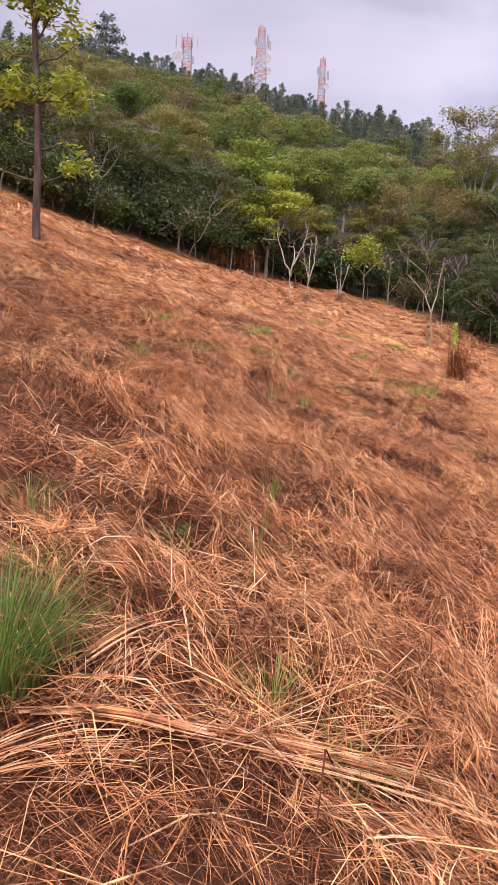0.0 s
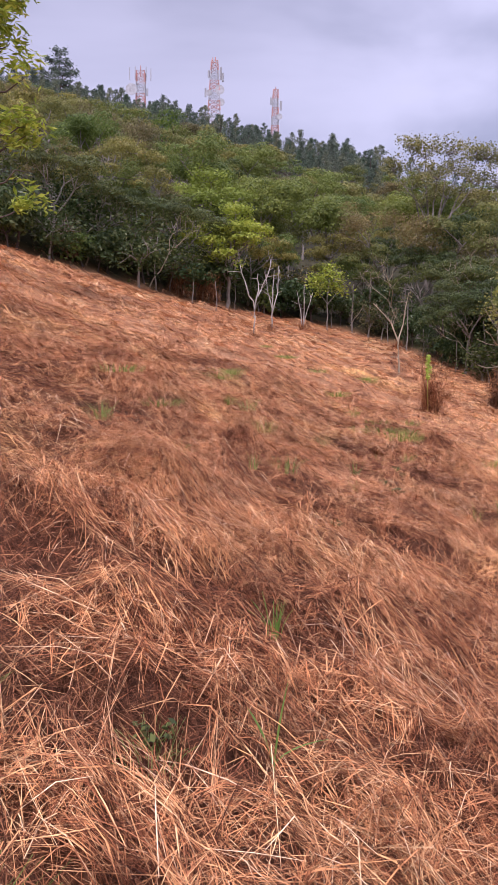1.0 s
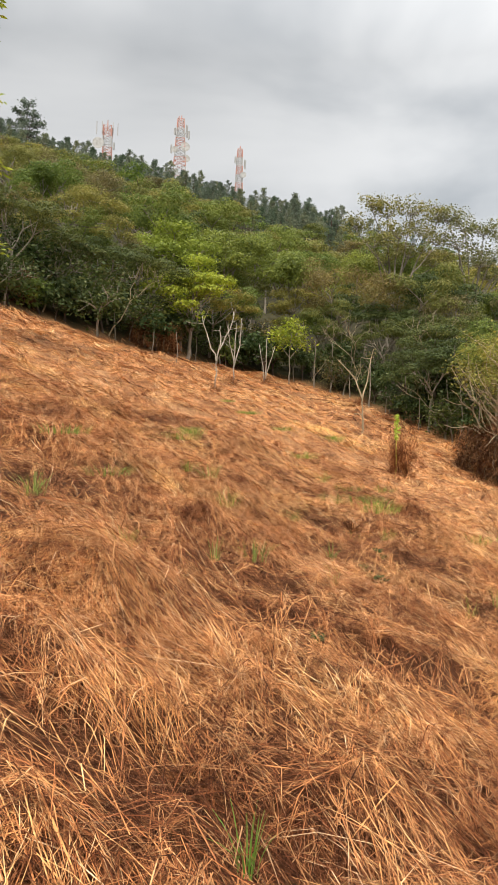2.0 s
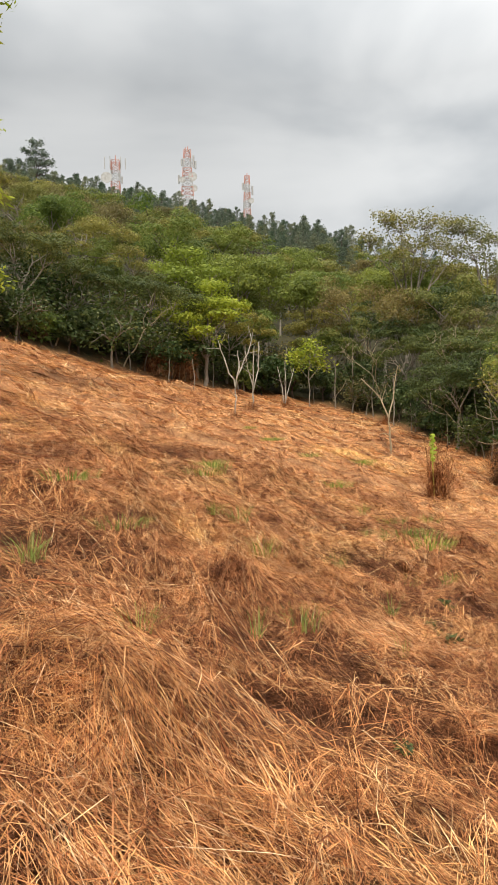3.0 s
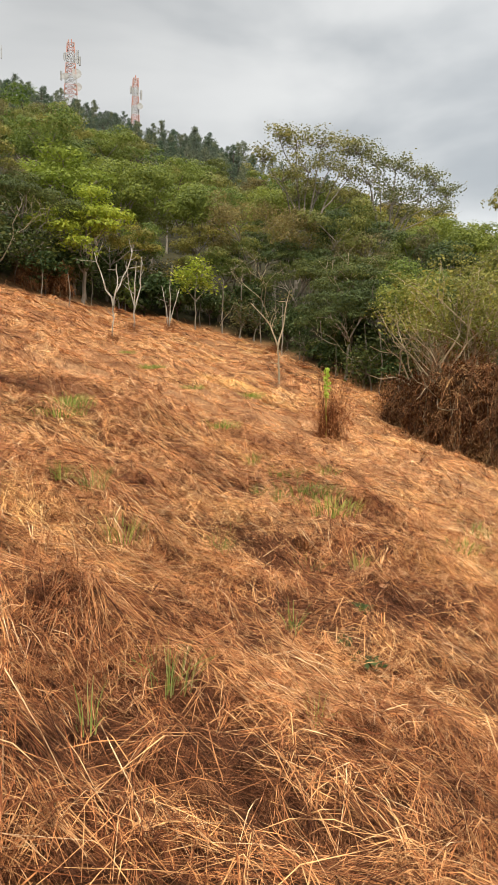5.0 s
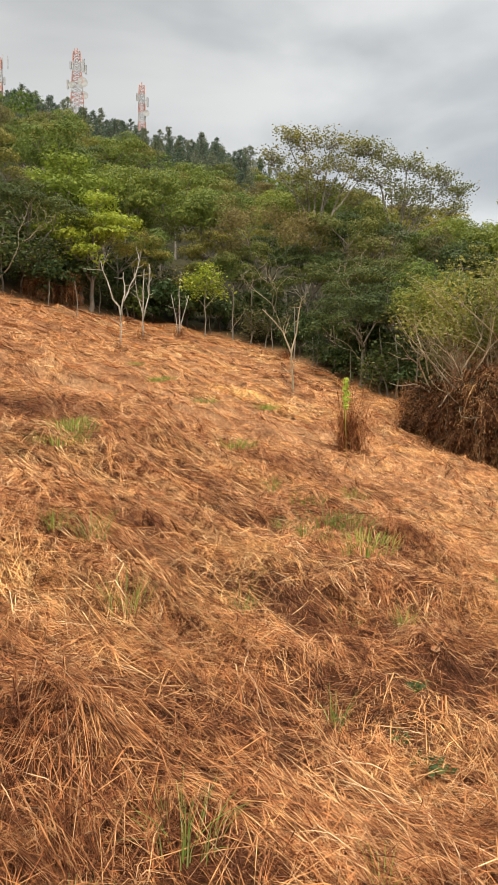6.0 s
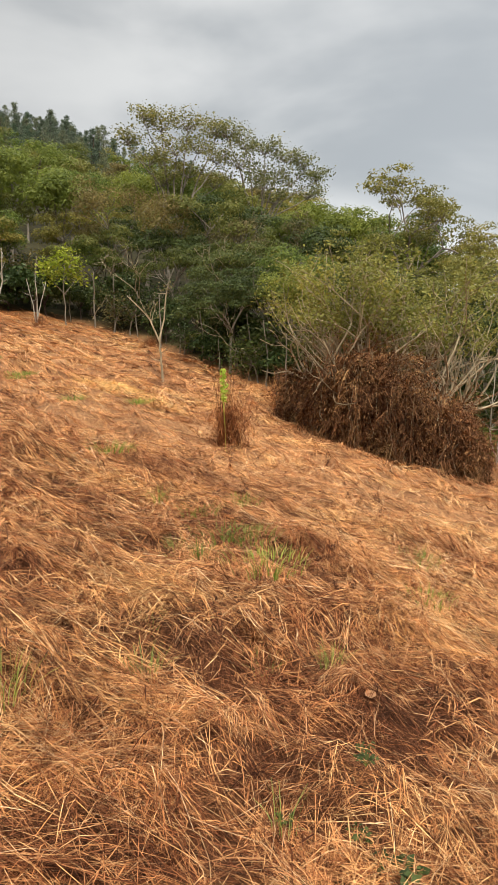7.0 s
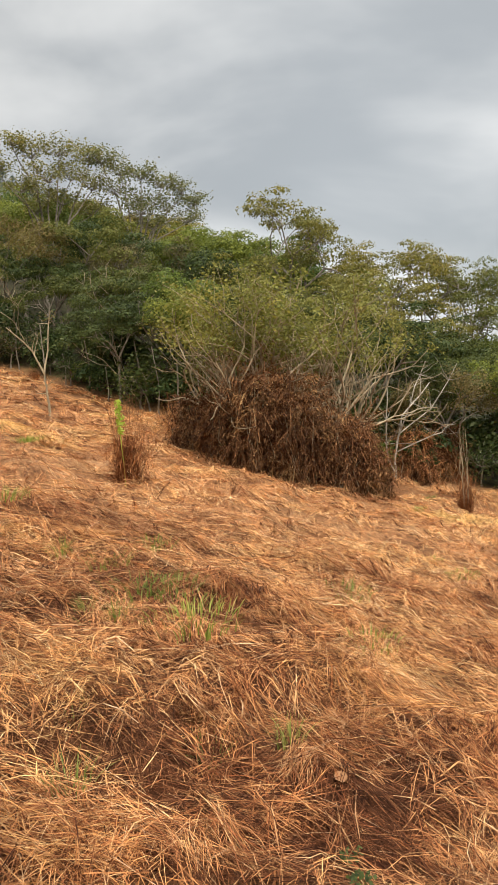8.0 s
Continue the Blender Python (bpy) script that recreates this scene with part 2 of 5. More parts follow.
def ground_material():
    m, nt, b = surface("field_soil", 0.95, 0.15)
    n1 = noise_node(nt, 0.6, 5.0)
    soil = ramp_node(nt, [(0.3, (0.07, 0.032, 0.018)), (0.5, (0.13, 0.056, 0.028)), (0.7, (0.22, 0.10, 0.048))])
    nt.links.new(n1.outputs["Fac"], soil.inputs["Fac"])
    n2 = noise_node(nt, 22.0, 6.0, 0.7, "Object", (1.0, 0.35, 1.0))
    bits = ramp_node(nt, [(0.35, (0.45, 0.42, 0.42)), (0.62, (1.35, 1.3, 1.2))])
    nt.links.new(n2.outputs["Fac"], bits.inputs["Fac"])
    mat = ramp_node(nt, [(0.3, (0.33, 0.15, 0.07)), (0.5, (0.50, 0.265, 0.125)), (0.7, (0.64, 0.375, 0.19))])
    nt.links.new(n1.outputs["Fac"], mat.inputs["Fac"])
    cover = nt.nodes.new("ShaderNodeAttribute")
    cover.attribute_name = "thatch"
    base = blend(nt, soil.outputs["Color"], mat.outputs["Color"], cover.outputs["Fac"])
    field = blend(nt, base, bits.outputs["Color"], 1.0, "MULTIPLY")
    n3 = noise_node(nt, 0.9, 5.0)
    litter = ramp_node(nt, [(0.3, (0.022, 0.018, 0.010)), (0.55, (0.05, 0.045, 0.02)), (0.75, (0.085, 0.07, 0.03))])
    nt.links.new(n3.outputs["Fac"], litter.inputs["Fac"])
    at = nt.nodes.new("ShaderNodeAttribute")
    at.attribute_name = "woodland"
    nt.links.new(blend(nt, field, litter.outputs["Color"], at.outputs["Fac"]), b.inputs["Base Color"])
    bump(nt, b, n2.outputs["Fac"], 0.8, 0.03)
    return m


GROUND = ground_material()


def paint_material(name, col, wear):
    m, nt, b = surface(name, 0.55, 0.4)
    n = noise_node(nt, 1.2, 4.0)
    r = ramp_node(nt, [(0.35, wear), (0.6, col)])
    nt.links.new(n.outputs["Fac"], r.inputs["Fac"])
    nt.links.new(r.outputs["Color"], b.inputs["Base Color"])
    return m


# red made paler: the haze before the distant masts is in the colour
RED_PAINT = paint_material("faded_red_paint", (0.58, 0.25, 0.19), (0.52, 0.34, 0.28))
WHITE_PAINT = paint_material("white_paint", (0.52, 0.51, 0.49), (0.40, 0.38, 0.35))
DRY_LEAF = paint_material("tan_dry_leaf", (0.56, 0.28, 0.12), (0.38, 0.17, 0.07))

# ---- mesh helpers ----


class Quads:
    """Collects four-sided faces and turns them into one mesh."""

    def __init__(self):
        self.v, self.f, self.n = [], [], 0

    def add(self, verts, faces):
        verts = np.asarray(verts, float).reshape(-1, 3)
        self.v.append(verts)
        self.f.append(np.asarray(faces, np.int64).reshape(-1, 4) + self.n)
        self.n += len(verts)

    def tube(self, pts, radii, sides=5):
        pts, radii = np.asarray(pts, float), np.asarray(radii, float)
        d = np.gradient(pts, axis=0)
        d /= np.linalg.norm(d, axis=1)[:, None] + 1e-9
        ref = np.array([1.0, 0, 0]) if abs(d[0, 0]) < 0.8 else np.array([0, 1.0, 0])
        u = np.cross(d, ref)
        u /= np.linalg.norm(u, axis=1)[:, None] + 1e-9
        w = np.cross(d, u)
        a = np.linspace(0, 2 * np.pi, sides, endpoint=False)
        ring = np.cos(a)[None, :, None] * u[:, None] + np.sin(a)[None, :, None] * w[:, None]
        verts = pts[:, None] + ring * radii[:, None, None]
        k = len(pts)
        i, j = np.meshgrid(np.arange(k - 1), np.arange(sides), indexing="ij")
        jj = (j + 1) % sides
        self.add(verts, np.stack([i * sides + j, i * sides + jj, (i + 1) * sides + jj, (i + 1) * sides + j], -1))

    def blades(self, rows, width):
        """Ribbons: rows is (number, sections, 3), width the same without the last axis."""
        n, k, _ = rows.shape
        d = rows[:, -1] - rows[:, 0]
        side = np.stack([-d[:, 1], d[:, 0], np.random.normal(0, 0.35, n) * np.linalg.norm(d, axis=1)], -1)
        side /= np.linalg.norm(side, axis=1)[:, None] + 1e-9
        off = side[:, None] * width[..., None] * 0.5
        verts = np.stack([rows - off, rows + off], 2)
        base = np.arange(n)[:, None] * 2 * k
        i = np.arange(k - 1)[None]
        faces = np.stack([base + 2 * i, base + 2 * i + 1, base + 2 * i + 3, base + 2 * i + 2], -1)
        self.add(verts, faces)

    def leaves(self, rng, centres, size, droop=0.0, slim=0.5, level=0.6):
        """Pointed leaves as folded-out diamonds, lying more or less level."""
        n = len(centres)
        a = rng.uniform(0, 2 * np.pi, n)
        d = np.stack([np.cos(a), np.sin(a), rng.normal(0, 0.5, n) - droop], -1)
        d /= np.linalg.norm(d, axis=1)[:, None]
        up = rng.normal(0, 1 - level, (n, 3)) + [0, 0, level]
        s = np.cross(d, up)
        s /= np.linalg.norm(s, axis=1)[:, None] + 1e-9
        size = size * rng.uniform(0.6, 1.35, n)
        d, s = d * size[:, None], s * size[:, None] * slim * 0.5
        verts = np.stack([centres - d * 0.5, centres - d * 0.05 + s, centres + d * 0.5, centres - d * 0.05 - s], 1)
        self.add(verts, np.arange(4 * n).reshape(n, 4))

    def boughs(self, rng, centres, radii, flat, n, size, slim=0.6):
        """Leaves on the upper sides of rounded boughs, turned outwards as leaves turn to the light."""
        k = rng.choice(len(centres), n, p=radii ** 2 / np.sum(radii ** 2))
        v = rng.normal(0, 1, (n, 3))
        v[:, 2] = np.where(v[:, 2] < -0.3, -v[:, 2], v[:, 2])
        v /= np.linalg.norm(v, axis=1)[:, None]
        ext = np.stack([radii[k], radii[k], radii[k] * flat], -1)
        bumpy = 1 + 0.22 * np.sin(5 * v[:, 0] + k) * np.sin(6 * v[:, 1] + 2 * k)
        c = centres[k] + v * ext * (rng.uniform(0.72, 1.06, n) * bumpy)[:, None]
        nrm = v / ext * radii[k][:, None] + rng.normal(0, 0.42, (n, 3))
        nrm /= np.linalg.norm(nrm, axis=1)[:, None]
        d = np.cross(nrm, rng.normal(0, 1, (n, 3)))
        d /= np.linalg.norm(d, axis=1)[:, None] + 1e-9
        s = np.cross(nrm, d)
        ln = size * rng.uniform(0.6, 1.35, n)
        d, s = d * ln[:, None], s * ln[:, None] * slim * 0.5
        verts = np.stack([c - d * 0.5, c + s, c + d * 0.5, c - s], 1)
        self.add(verts, np.arange(4 * n).reshape(n, 4))

    def mesh(self, name, material):
        v = np.concatenate(self.v) if self.v else np.zeros((0, 3))
        f = np.concatenate(self.f) if self.f else np.zeros((0, 4), np.int64)
        me = bpy.data.meshes.new(name)
        me.vertices.add(len(v))
        me.vertices.foreach_set("co", v.astype(np.float32).ravel())
        me.loops.add(f.size)
        me.loops.foreach_set("vertex_index", f.astype(np.int32).ravel())
        me.polygons.add(len(f))
        me.polygons.foreach_set("loop_start", np.arange(0, f.size, 4, dtype=np.int32))
        me.update(calc_edges=True)
        me.materials.append(material)
        return me


def part(name, quads, material, parent, label=""):
    ob = new(name, quads.mesh(name, material))
    ob.parent = parent
    return tagged(ob, label)


def smooth(ob):
    ob.data.polygons.foreach_set("use_smooth", np.ones(len(ob.data.polygons), bool))
    return ob


# ---- the lie of the land ----


def vnoise(x, y, seed=0):
    """Smooth value noise, 0 to 1, one cell a unit."""
    x, y = np.asarray(x, float), np.asarray(y, float)
    xi, yi = np.floor(x).astype(np.int64), np.floor(y).astype(np.int64)
    fx, fy = x - xi, y - yi
    fx, fy = fx * fx * (3 - 2 * fx), fy * fy * (3 - 2 * fy)

    def cell(i, j):
        h = (i * 374761393 + j * 668265263 + seed * 144665) & 0xFFFFFFFF
        h = ((h ^ (h >> 13)) * 1274126177) & 0xFFFFFFFF
        return ((h ^ (h >> 16)) & 0xFFFF) / 65535.0

    a, b, c, d = cell(xi, yi), cell(xi + 1, yi), cell(xi, yi + 1), cell(xi + 1, yi + 1)
    return (a * (1 - fx) + b * fx) * (1 - fy) + (c * (1 - fx) + d * fx) * fy


EDGE_AZ = [-180, -60, -20, -14, -6, 0, 4, 8, 12, 16, 20, 26, 36, 45, 70, 180]
EDGE_R = [60, 45, 34.5, 33.5, 36.5, 40.5, 43.5, 45, 43.5, 39.5, 35.5, 30, 29, 30, 40, 60]
RIDGE_AZ = [-180, -90, -45, -20, -10, 0, 3, 6, 9, 14, 22, 27, 36, 45, 70, 180]
RIDGE_Z = [0, 30, 62, 71, 70, 66, 63, 59, 55, 50, 44, 37, 18, 2, -8, 0]
RIDGE_R = 232.0


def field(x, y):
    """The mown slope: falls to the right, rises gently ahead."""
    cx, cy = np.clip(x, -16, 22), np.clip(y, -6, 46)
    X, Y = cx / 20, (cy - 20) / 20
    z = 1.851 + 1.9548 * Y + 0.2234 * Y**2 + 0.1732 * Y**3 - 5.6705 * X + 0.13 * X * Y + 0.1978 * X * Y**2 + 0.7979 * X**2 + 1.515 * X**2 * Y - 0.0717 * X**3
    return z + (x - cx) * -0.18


def edge_radius(x, y):
    return np.interp(np.degrees(np.arctan2(x, y)), EDGE_AZ, EDGE_R)


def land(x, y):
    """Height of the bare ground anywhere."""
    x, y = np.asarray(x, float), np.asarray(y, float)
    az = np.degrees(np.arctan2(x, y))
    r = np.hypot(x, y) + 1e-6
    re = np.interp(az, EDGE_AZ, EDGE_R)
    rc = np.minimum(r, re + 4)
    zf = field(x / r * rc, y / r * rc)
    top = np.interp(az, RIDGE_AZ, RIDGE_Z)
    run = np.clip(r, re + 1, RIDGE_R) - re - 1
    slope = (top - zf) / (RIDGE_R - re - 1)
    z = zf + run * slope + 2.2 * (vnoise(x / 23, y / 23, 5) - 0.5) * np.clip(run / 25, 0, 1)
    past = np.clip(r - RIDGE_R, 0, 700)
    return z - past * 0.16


# heaps where the mower threw the grass together: x, y, reach, height
MOUNDS = [(-1.04, 4.85, 0.55, 0.16), (-0.38, 5.74, 0.6, 0.11), (0.25, 5.27, 0.35, 0.12), (0.66, 4.62, 0.3, 0.16), (0.9, 4.19, 0.3, 0.12), (1.78, 6.33, 0.45, 0.12),
          (-1.27, 4.51, 0.6, 0.12), (-0.18, 2.04, 0.25, 0.08), (0.52, 2.22, 0.3, 0.06), (-0.6, 6.24, 0.6, 0.08), (-1.32, 9.54, 0.6, 0.16), (1.18, 14.76, 0.6, 0.12),
          (4.29, 10.75, 0.6, 0.12), (0.26, 8.26, 0.4, 0.14), (3.46, 10.99, 0.5, 0.14), (3.32, 12.43, 0.6, 0.10), (3.18, 9.74, 0.5, 0.14), (5.64, 14.36, 0.8, 0.14),
          (1.05, 6.98, 0.3, -0.10), (1.7, 8.36, 0.3, -0.10), (3.55, 9.59, 0.35, -0.12), (2.77, 10.6, 0.3, -0.10), (1.94, 10.09, 0.3, -0.10), (0.29, 6.69, 0.35, -0.08), (0.01, 5.2, 0.3, -0.10),
          (-0.54, 3.62, 0.3, -0.10), (1.64, 6.2, 0.35, -0.12), (-0.22, 3.05, 0.25, -0.08)]
# spots trodden down to the soil: x, y, reach
BARE_SPOTS = [(0.22, 6.56, 0.26), (1.33, 9.4, 0.2)]


def lumps(x, y):
    """The uneven mat of cut grass on the field: humps, windrows and hollows."""
    a = vnoise(x / 1.6 + 0.35 * y, y / 0.95 - 0.1 * x, 1) - 0.5
    b = vnoise(x / 0.6, y / 0.42, 2) - 0.5
    c = 1 - np.abs(2 * vnoise(x / 1.0 + 0.5 * y, y / 0.7, 3) - 1)
    d = 1 - np.abs(2 * vnoise(x / 0.33 - 0.4 * y, y / 0.27, 4) - 1)
    z = 0.17 * a + 0.11 * b + 0.11 * c ** 4 + 0.07 * d ** 2 + 0.03 * (vnoise(x / 0.15, y / 0.12, 6) - 0.5) - 0.06
    for mx, my, mr, mh in MOUNDS:
        z = z + mh * np.exp(-(((x - mx) / (1.35 * mr)) ** 2 + ((y - my) / (0.8 * mr)) ** 2) * 2.2)
    # tussocky stubble further up the field
    far = np.clip((np.hypot(x, y - 4) - 9) / 5, 0, 1)
    e = 1 - np.abs(2 * vnoise(x / 0.8 + 0.25 * y, y / 0.8, 7) - 1)
    return z + far * (0.15 * e ** 3 + 0.12 * (vnoise(x / 1.3, y / 1.7, 8) - 0.5) - 0.04)


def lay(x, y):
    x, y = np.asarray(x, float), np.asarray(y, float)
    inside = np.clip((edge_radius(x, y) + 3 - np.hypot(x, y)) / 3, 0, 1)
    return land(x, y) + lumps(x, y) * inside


def spot(x, y, sink=0.0):
    return Vector((x, y, float(lay(np.array([x]), np.array([y]))[0]) - sink))


def build_ground():
    na, nr = 380, 210
    # finer rings close to the walked strip, wide ones out to the horizon
    steps = np.concatenate([np.linspace(0.001, 16, 110), 16 * (45 / 16) ** np.linspace(0.01, 1, 50), 45 * (3200 / 45) ** np.linspace(0.01, 1, 50)])
    ang = np.linspace(0, 2 * np.pi, na, endpoint=False)
    R, A = np.meshgrid(steps, ang, indexing="ij")
    x, y = 0.5 + R * np.sin(A), 3.5 + R * np.cos(A)
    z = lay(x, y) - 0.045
    q = Quads()
    i, j = np.meshgrid(np.arange(nr - 1), np.arange(na), indexing="ij")
    jj = (j + 1) % na
    q.add(np.stack([x, y, z], -1), np.stack([i * na + j, i * na + jj, (i + 1) * na + jj, (i + 1) * na + j], -1)[..., ::-1])
    me = q.mesh("ground", GROUND)
    wood = np.clip((np.hypot(x, y) - edge_radius(x, y)) / 1.5 - 0.6 + 0.8 * (vnoise(x / 1.5, y / 1.5, 9) - 0.5), 0, 1)
    me.attributes.new("woodland", "FLOAT", "POINT").data.foreach_set("value", wood.astype(np.float32).ravel())
    thatch = np.clip((np.hypot(x - 1.0, y - 5.0) - 7) / 8, 0, 1) * np.clip(0.4 + 0.6 * vnoise(x / 0.9, y / 0.7, 10), 0, 1)
    me.attributes.new("thatch", "FLOAT", "POINT").data.foreach_set("value", thatch.astype(np.float32).ravel())
    ob = smooth(new("ground", me))
    return tagged(ob, "reddish brown hillside field under cut grass, wooded beyond", "ground", kind="structure")


build_ground()

# ---- cut grass lying on the field ----


def comb(x, y):
    """The way the stalks lie, in radians, drifting over the field."""
    return 2.9 + 2.8 * (vnoise(x / 1.3, y / 1.0, 21) - 0.5) + 3.0 * (vnoise(x / 0.38, y / 0.38, 22) - 0.5) + 2.0 * (vnoise(x / 0.13, y / 0.13, 23) - 0.5)


# thin, dark mat with little fresh straw, also put in for hollows' shade: x, y, reach along, reach across
MAT_AND_SHADE_SPOTS = [(0.75, 6.6, 0.55, 0.3), (-1.05, 4.3, 0.35, 0.22), (1.05, 4.5, 0.4, 0.25), (0.55, 3.6, 0.25, 0.2), (-0.35, 3.7, 0.4, 0.2), (0.4, 6.3, 0.7, 0.3), (1.0, 6.9, 0.5, 0.25), (1.6, 9.2, 0.6, 0.25), (1.9, 10.2, 0.6, 0.25), (-1.6, 8.6, 0.5, 0.25)]


def fresh(x, y, size=1.0):
    """How much fresh straw lies on the dark mat: it was thrown in drifts, with bare mat between."""
    x, y = np.asarray(x, float), np.asarray(y, float)
    f = 0.5 * vnoise(x / (0.7 * size) + 0.4 * y, y / (0.34 * size), 41) + 0.5 * vnoise(x / (0.22 * size), y / (0.10 * size), 42)
    f = np.clip(3.4 * (f - 0.5) + 0.55, 0.05, 1.0)
    # bright straw thinned here, so the dark layer gives the hollows their shade
    for ox, oy, a, b in MAT_AND_SHADE_SPOTS:
        f = f * (1 - 0.62 * np.exp(-(((x - ox) / a) ** 2 + ((y - oy) / b) ** 2)))
    return f


def stalks(q, rng, x, y, heading, length, width, lift, arch, sections=3, stir=0.09):
    n = len(x)
    s = np.linspace(-0.5, 0.5, sections)
    dx, dy = np.cos(heading), np.sin(heading)
    curl = rng.normal(0, 0.035, n) * length
    px = x[:, None] + (s * length[:, None]) * dx[:, None] - (curl[:, None] * (1 - 4 * s ** 2)) * dy[:, None]
    py = y[:, None] + (s * length[:, None]) * dy[:, None] + (curl[:, None] * (1 - 4 * s ** 2)) * dx[:, None]
    tilt = rng.normal(0, stir, n) * length
    mat = lay(px, py)
    pz = np.maximum(mat, mat[:, :1] * (0.5 - s) + mat[:, -1:] * (0.5 + s)) + lift[:, None] + arch[:, None] * (1 - 4 * s ** 2) + np.abs(tilt[:, None] * (s + np.sign(tilt)[:, None] * 0.5))
    taper = 1 - 0.55 * np.abs(2 * s)[None] ** 2
    q.blades(np.stack([px, py, pz], -1), width[:, None] * taper)


def straw_carpet():
    rng = np.random.default_rng(11)
    # close strip: dense and fine
    n = 620000
    y0 = rng.uniform(-1.4, 7.5, n)
    r = 1.2 + 9.8 * rng.random(n)
    az = np.radians(rng.uniform(-27, 30 + 25 * (y0 / 7.5) ** 2, n))
    x, y = 0.35 * y0 / 7 + r * np.sin(az), y0 + r * np.cos(az)
    thin = vnoise(x / 0.4, y / 0.3, 31)
    keep = rng.random(n) < 0.05 + 1.3 * thin
    for bx, by, br in BARE_SPOTS:
        keep &= rng.random(n) > 0.8 * np.exp(-(((x - bx) / br) ** 2 + ((y - by) / (0.6 * br)) ** 2) ** 2)
    # low stalks are coloured dark brown to stand for shade between the stalks
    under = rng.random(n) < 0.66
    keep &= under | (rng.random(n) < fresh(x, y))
    for name, low, material, label in (("cut_grass", False, STRAW, "matted reddish tan cut grass stalks on the slope"), ("rotting_grass", True, STRAW_BROWN, "dark brown stalks at the bottom of the mat, coloured for the shade in its gaps")):
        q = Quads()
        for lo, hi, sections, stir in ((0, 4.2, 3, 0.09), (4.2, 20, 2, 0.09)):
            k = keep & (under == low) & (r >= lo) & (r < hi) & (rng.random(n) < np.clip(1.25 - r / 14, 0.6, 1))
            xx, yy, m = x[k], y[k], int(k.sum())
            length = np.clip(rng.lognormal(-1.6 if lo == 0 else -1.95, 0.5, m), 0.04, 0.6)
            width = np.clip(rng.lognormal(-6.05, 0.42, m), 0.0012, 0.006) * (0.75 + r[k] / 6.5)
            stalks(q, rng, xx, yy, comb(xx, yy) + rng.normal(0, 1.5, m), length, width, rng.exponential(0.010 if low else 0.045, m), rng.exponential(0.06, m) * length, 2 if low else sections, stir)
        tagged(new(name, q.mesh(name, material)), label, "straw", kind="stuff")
    # further up the field: coarser
    q = Quads()
    n = 330000
    r = 6.0 + 40 * rng.random(n) ** 1.25
    az = np.radians(rng.uniform(-24, 52, n))
    x, y = 0.3 + r * np.sin(az), 3.0 + r * np.cos(az)
    keep = (np.hypot(x, y) < edge_radius(x, y) + 1.3 + 0.5 * rng.normal(size=n)) & (rng.random(n) < (0.25 + 0.85 * fresh(x, y, 2.2)) * np.clip((r - 6) / 6, 0.12, 1))
    x, y, r = x[keep], y[keep], r[keep]
    n = len(x)
    stalks(q, rng, x, y, comb(x, y) + rng.normal(0, 1.4, n), rng.uniform(0.05, 0.24, n) * (0.8 + r / 80), rng.uniform(0.006, 0.014, n) * (0.5 + r / 15) * np.clip(0.6 + (r - 9) / 40, 0.6, 1), 0.008 + rng.exponential(0.018, n), rng.exponential(0.012, n), 2, 0.06)
    n = 80000
    x, y = rng.uniform(-26, 32, n), rng.uniform(-14, 30, n)
    az, rr = np.degrees(np.arctan2(x - 0.3, y - 3.0)), np.hypot(x - 0.3, y - 3.0)
    front = (az > -24) & (az < 52) & (rr > 7)
    near = (np.abs(np.degrees(np.arctan2(x - 0.3, y + 0.5)) - 4) < 30) & (y > 0.5)
    keep = ~front & ~near & (np.hypot(x, y) < edge_radius(x, y) + 1)
    x, y = x[keep], y[keep]
    n = len(x)
    stalks(q, rng, x, y, comb(x, y) + rng.normal(0, 1.4, n), rng.uniform(0.1, 0.35, n), rng.uniform(0.014, 0.03, n), 0.01 + rng.exponential(0.022, n), rng.exponential(0.03, n), 2, 0.10)
    tagged(new("cut_grass_uphill", q.mesh("cut_grass_uphill", STRAW_FAR)), "dry orange brown mown grass covering the upper field", "straw", kind="stuff")


def wisps(rng, x, y, heading, per, length, breadth, width, lift, arch, stir=0.07, sections=3):
    """Bundles of stalks that lie together, bend alike and bridge the hollows of the mat."""
    n = len(x)
    k = np.repeat(np.arange(n), per)
    m = n * per
    head = heading[k]
    off, along = rng.normal(0, 1, m) * breadth[k], rng.normal(0, 0.18, m) * length[k]
    cx, cy = x[k] + along * np.cos(head) - off * np.sin(head), y[k] + along * np.sin(head) + off * np.cos(head)
    head = head + rng.normal(0, 0.24, m)
    long = (length[k] * rng.uniform(0.5, 1.15, m))[:, None]
    s = np.linspace(-0.5, 0.5, sections)
    bow = ((rng.normal(0, 0.045, n)[k] + rng.normal(0, 0.03, m))[:, None] * long) * (1 - 4 * s ** 2)
    dx, dy = np.cos(head)[:, None], np.sin(head)[:, None]
    px, py = cx[:, None] + s * long * dx - bow * dy, cy[:, None] + s * long * dy + bow * dx
    mat = lay(px, py)
    bridge = mat[:, :1] * (0.5 - s) + mat[:, -1:] * (0.5 + s)
    tilt = (rng.normal(0, stir, n)[k] + rng.normal(0, 0.4 * stir, m))[:, None] * long
    z = np.maximum(mat, bridge) + (lift[k] * rng.uniform(0.2, 1.2, m))[:, None] + (arch[k] * rng.uniform(0.5, 1.3, m))[:, None] * (1 - 4 * s ** 2) + np.abs(tilt * (s + np.sign(tilt) * 0.5))
    q = Quads()
    q.blades(np.stack([px, py, z], -1), (width[k] * rng.lognormal(0, 0.3, m))[:, None] * (1 - 0.5 * np.abs(2 * s) ** 2))
    return q


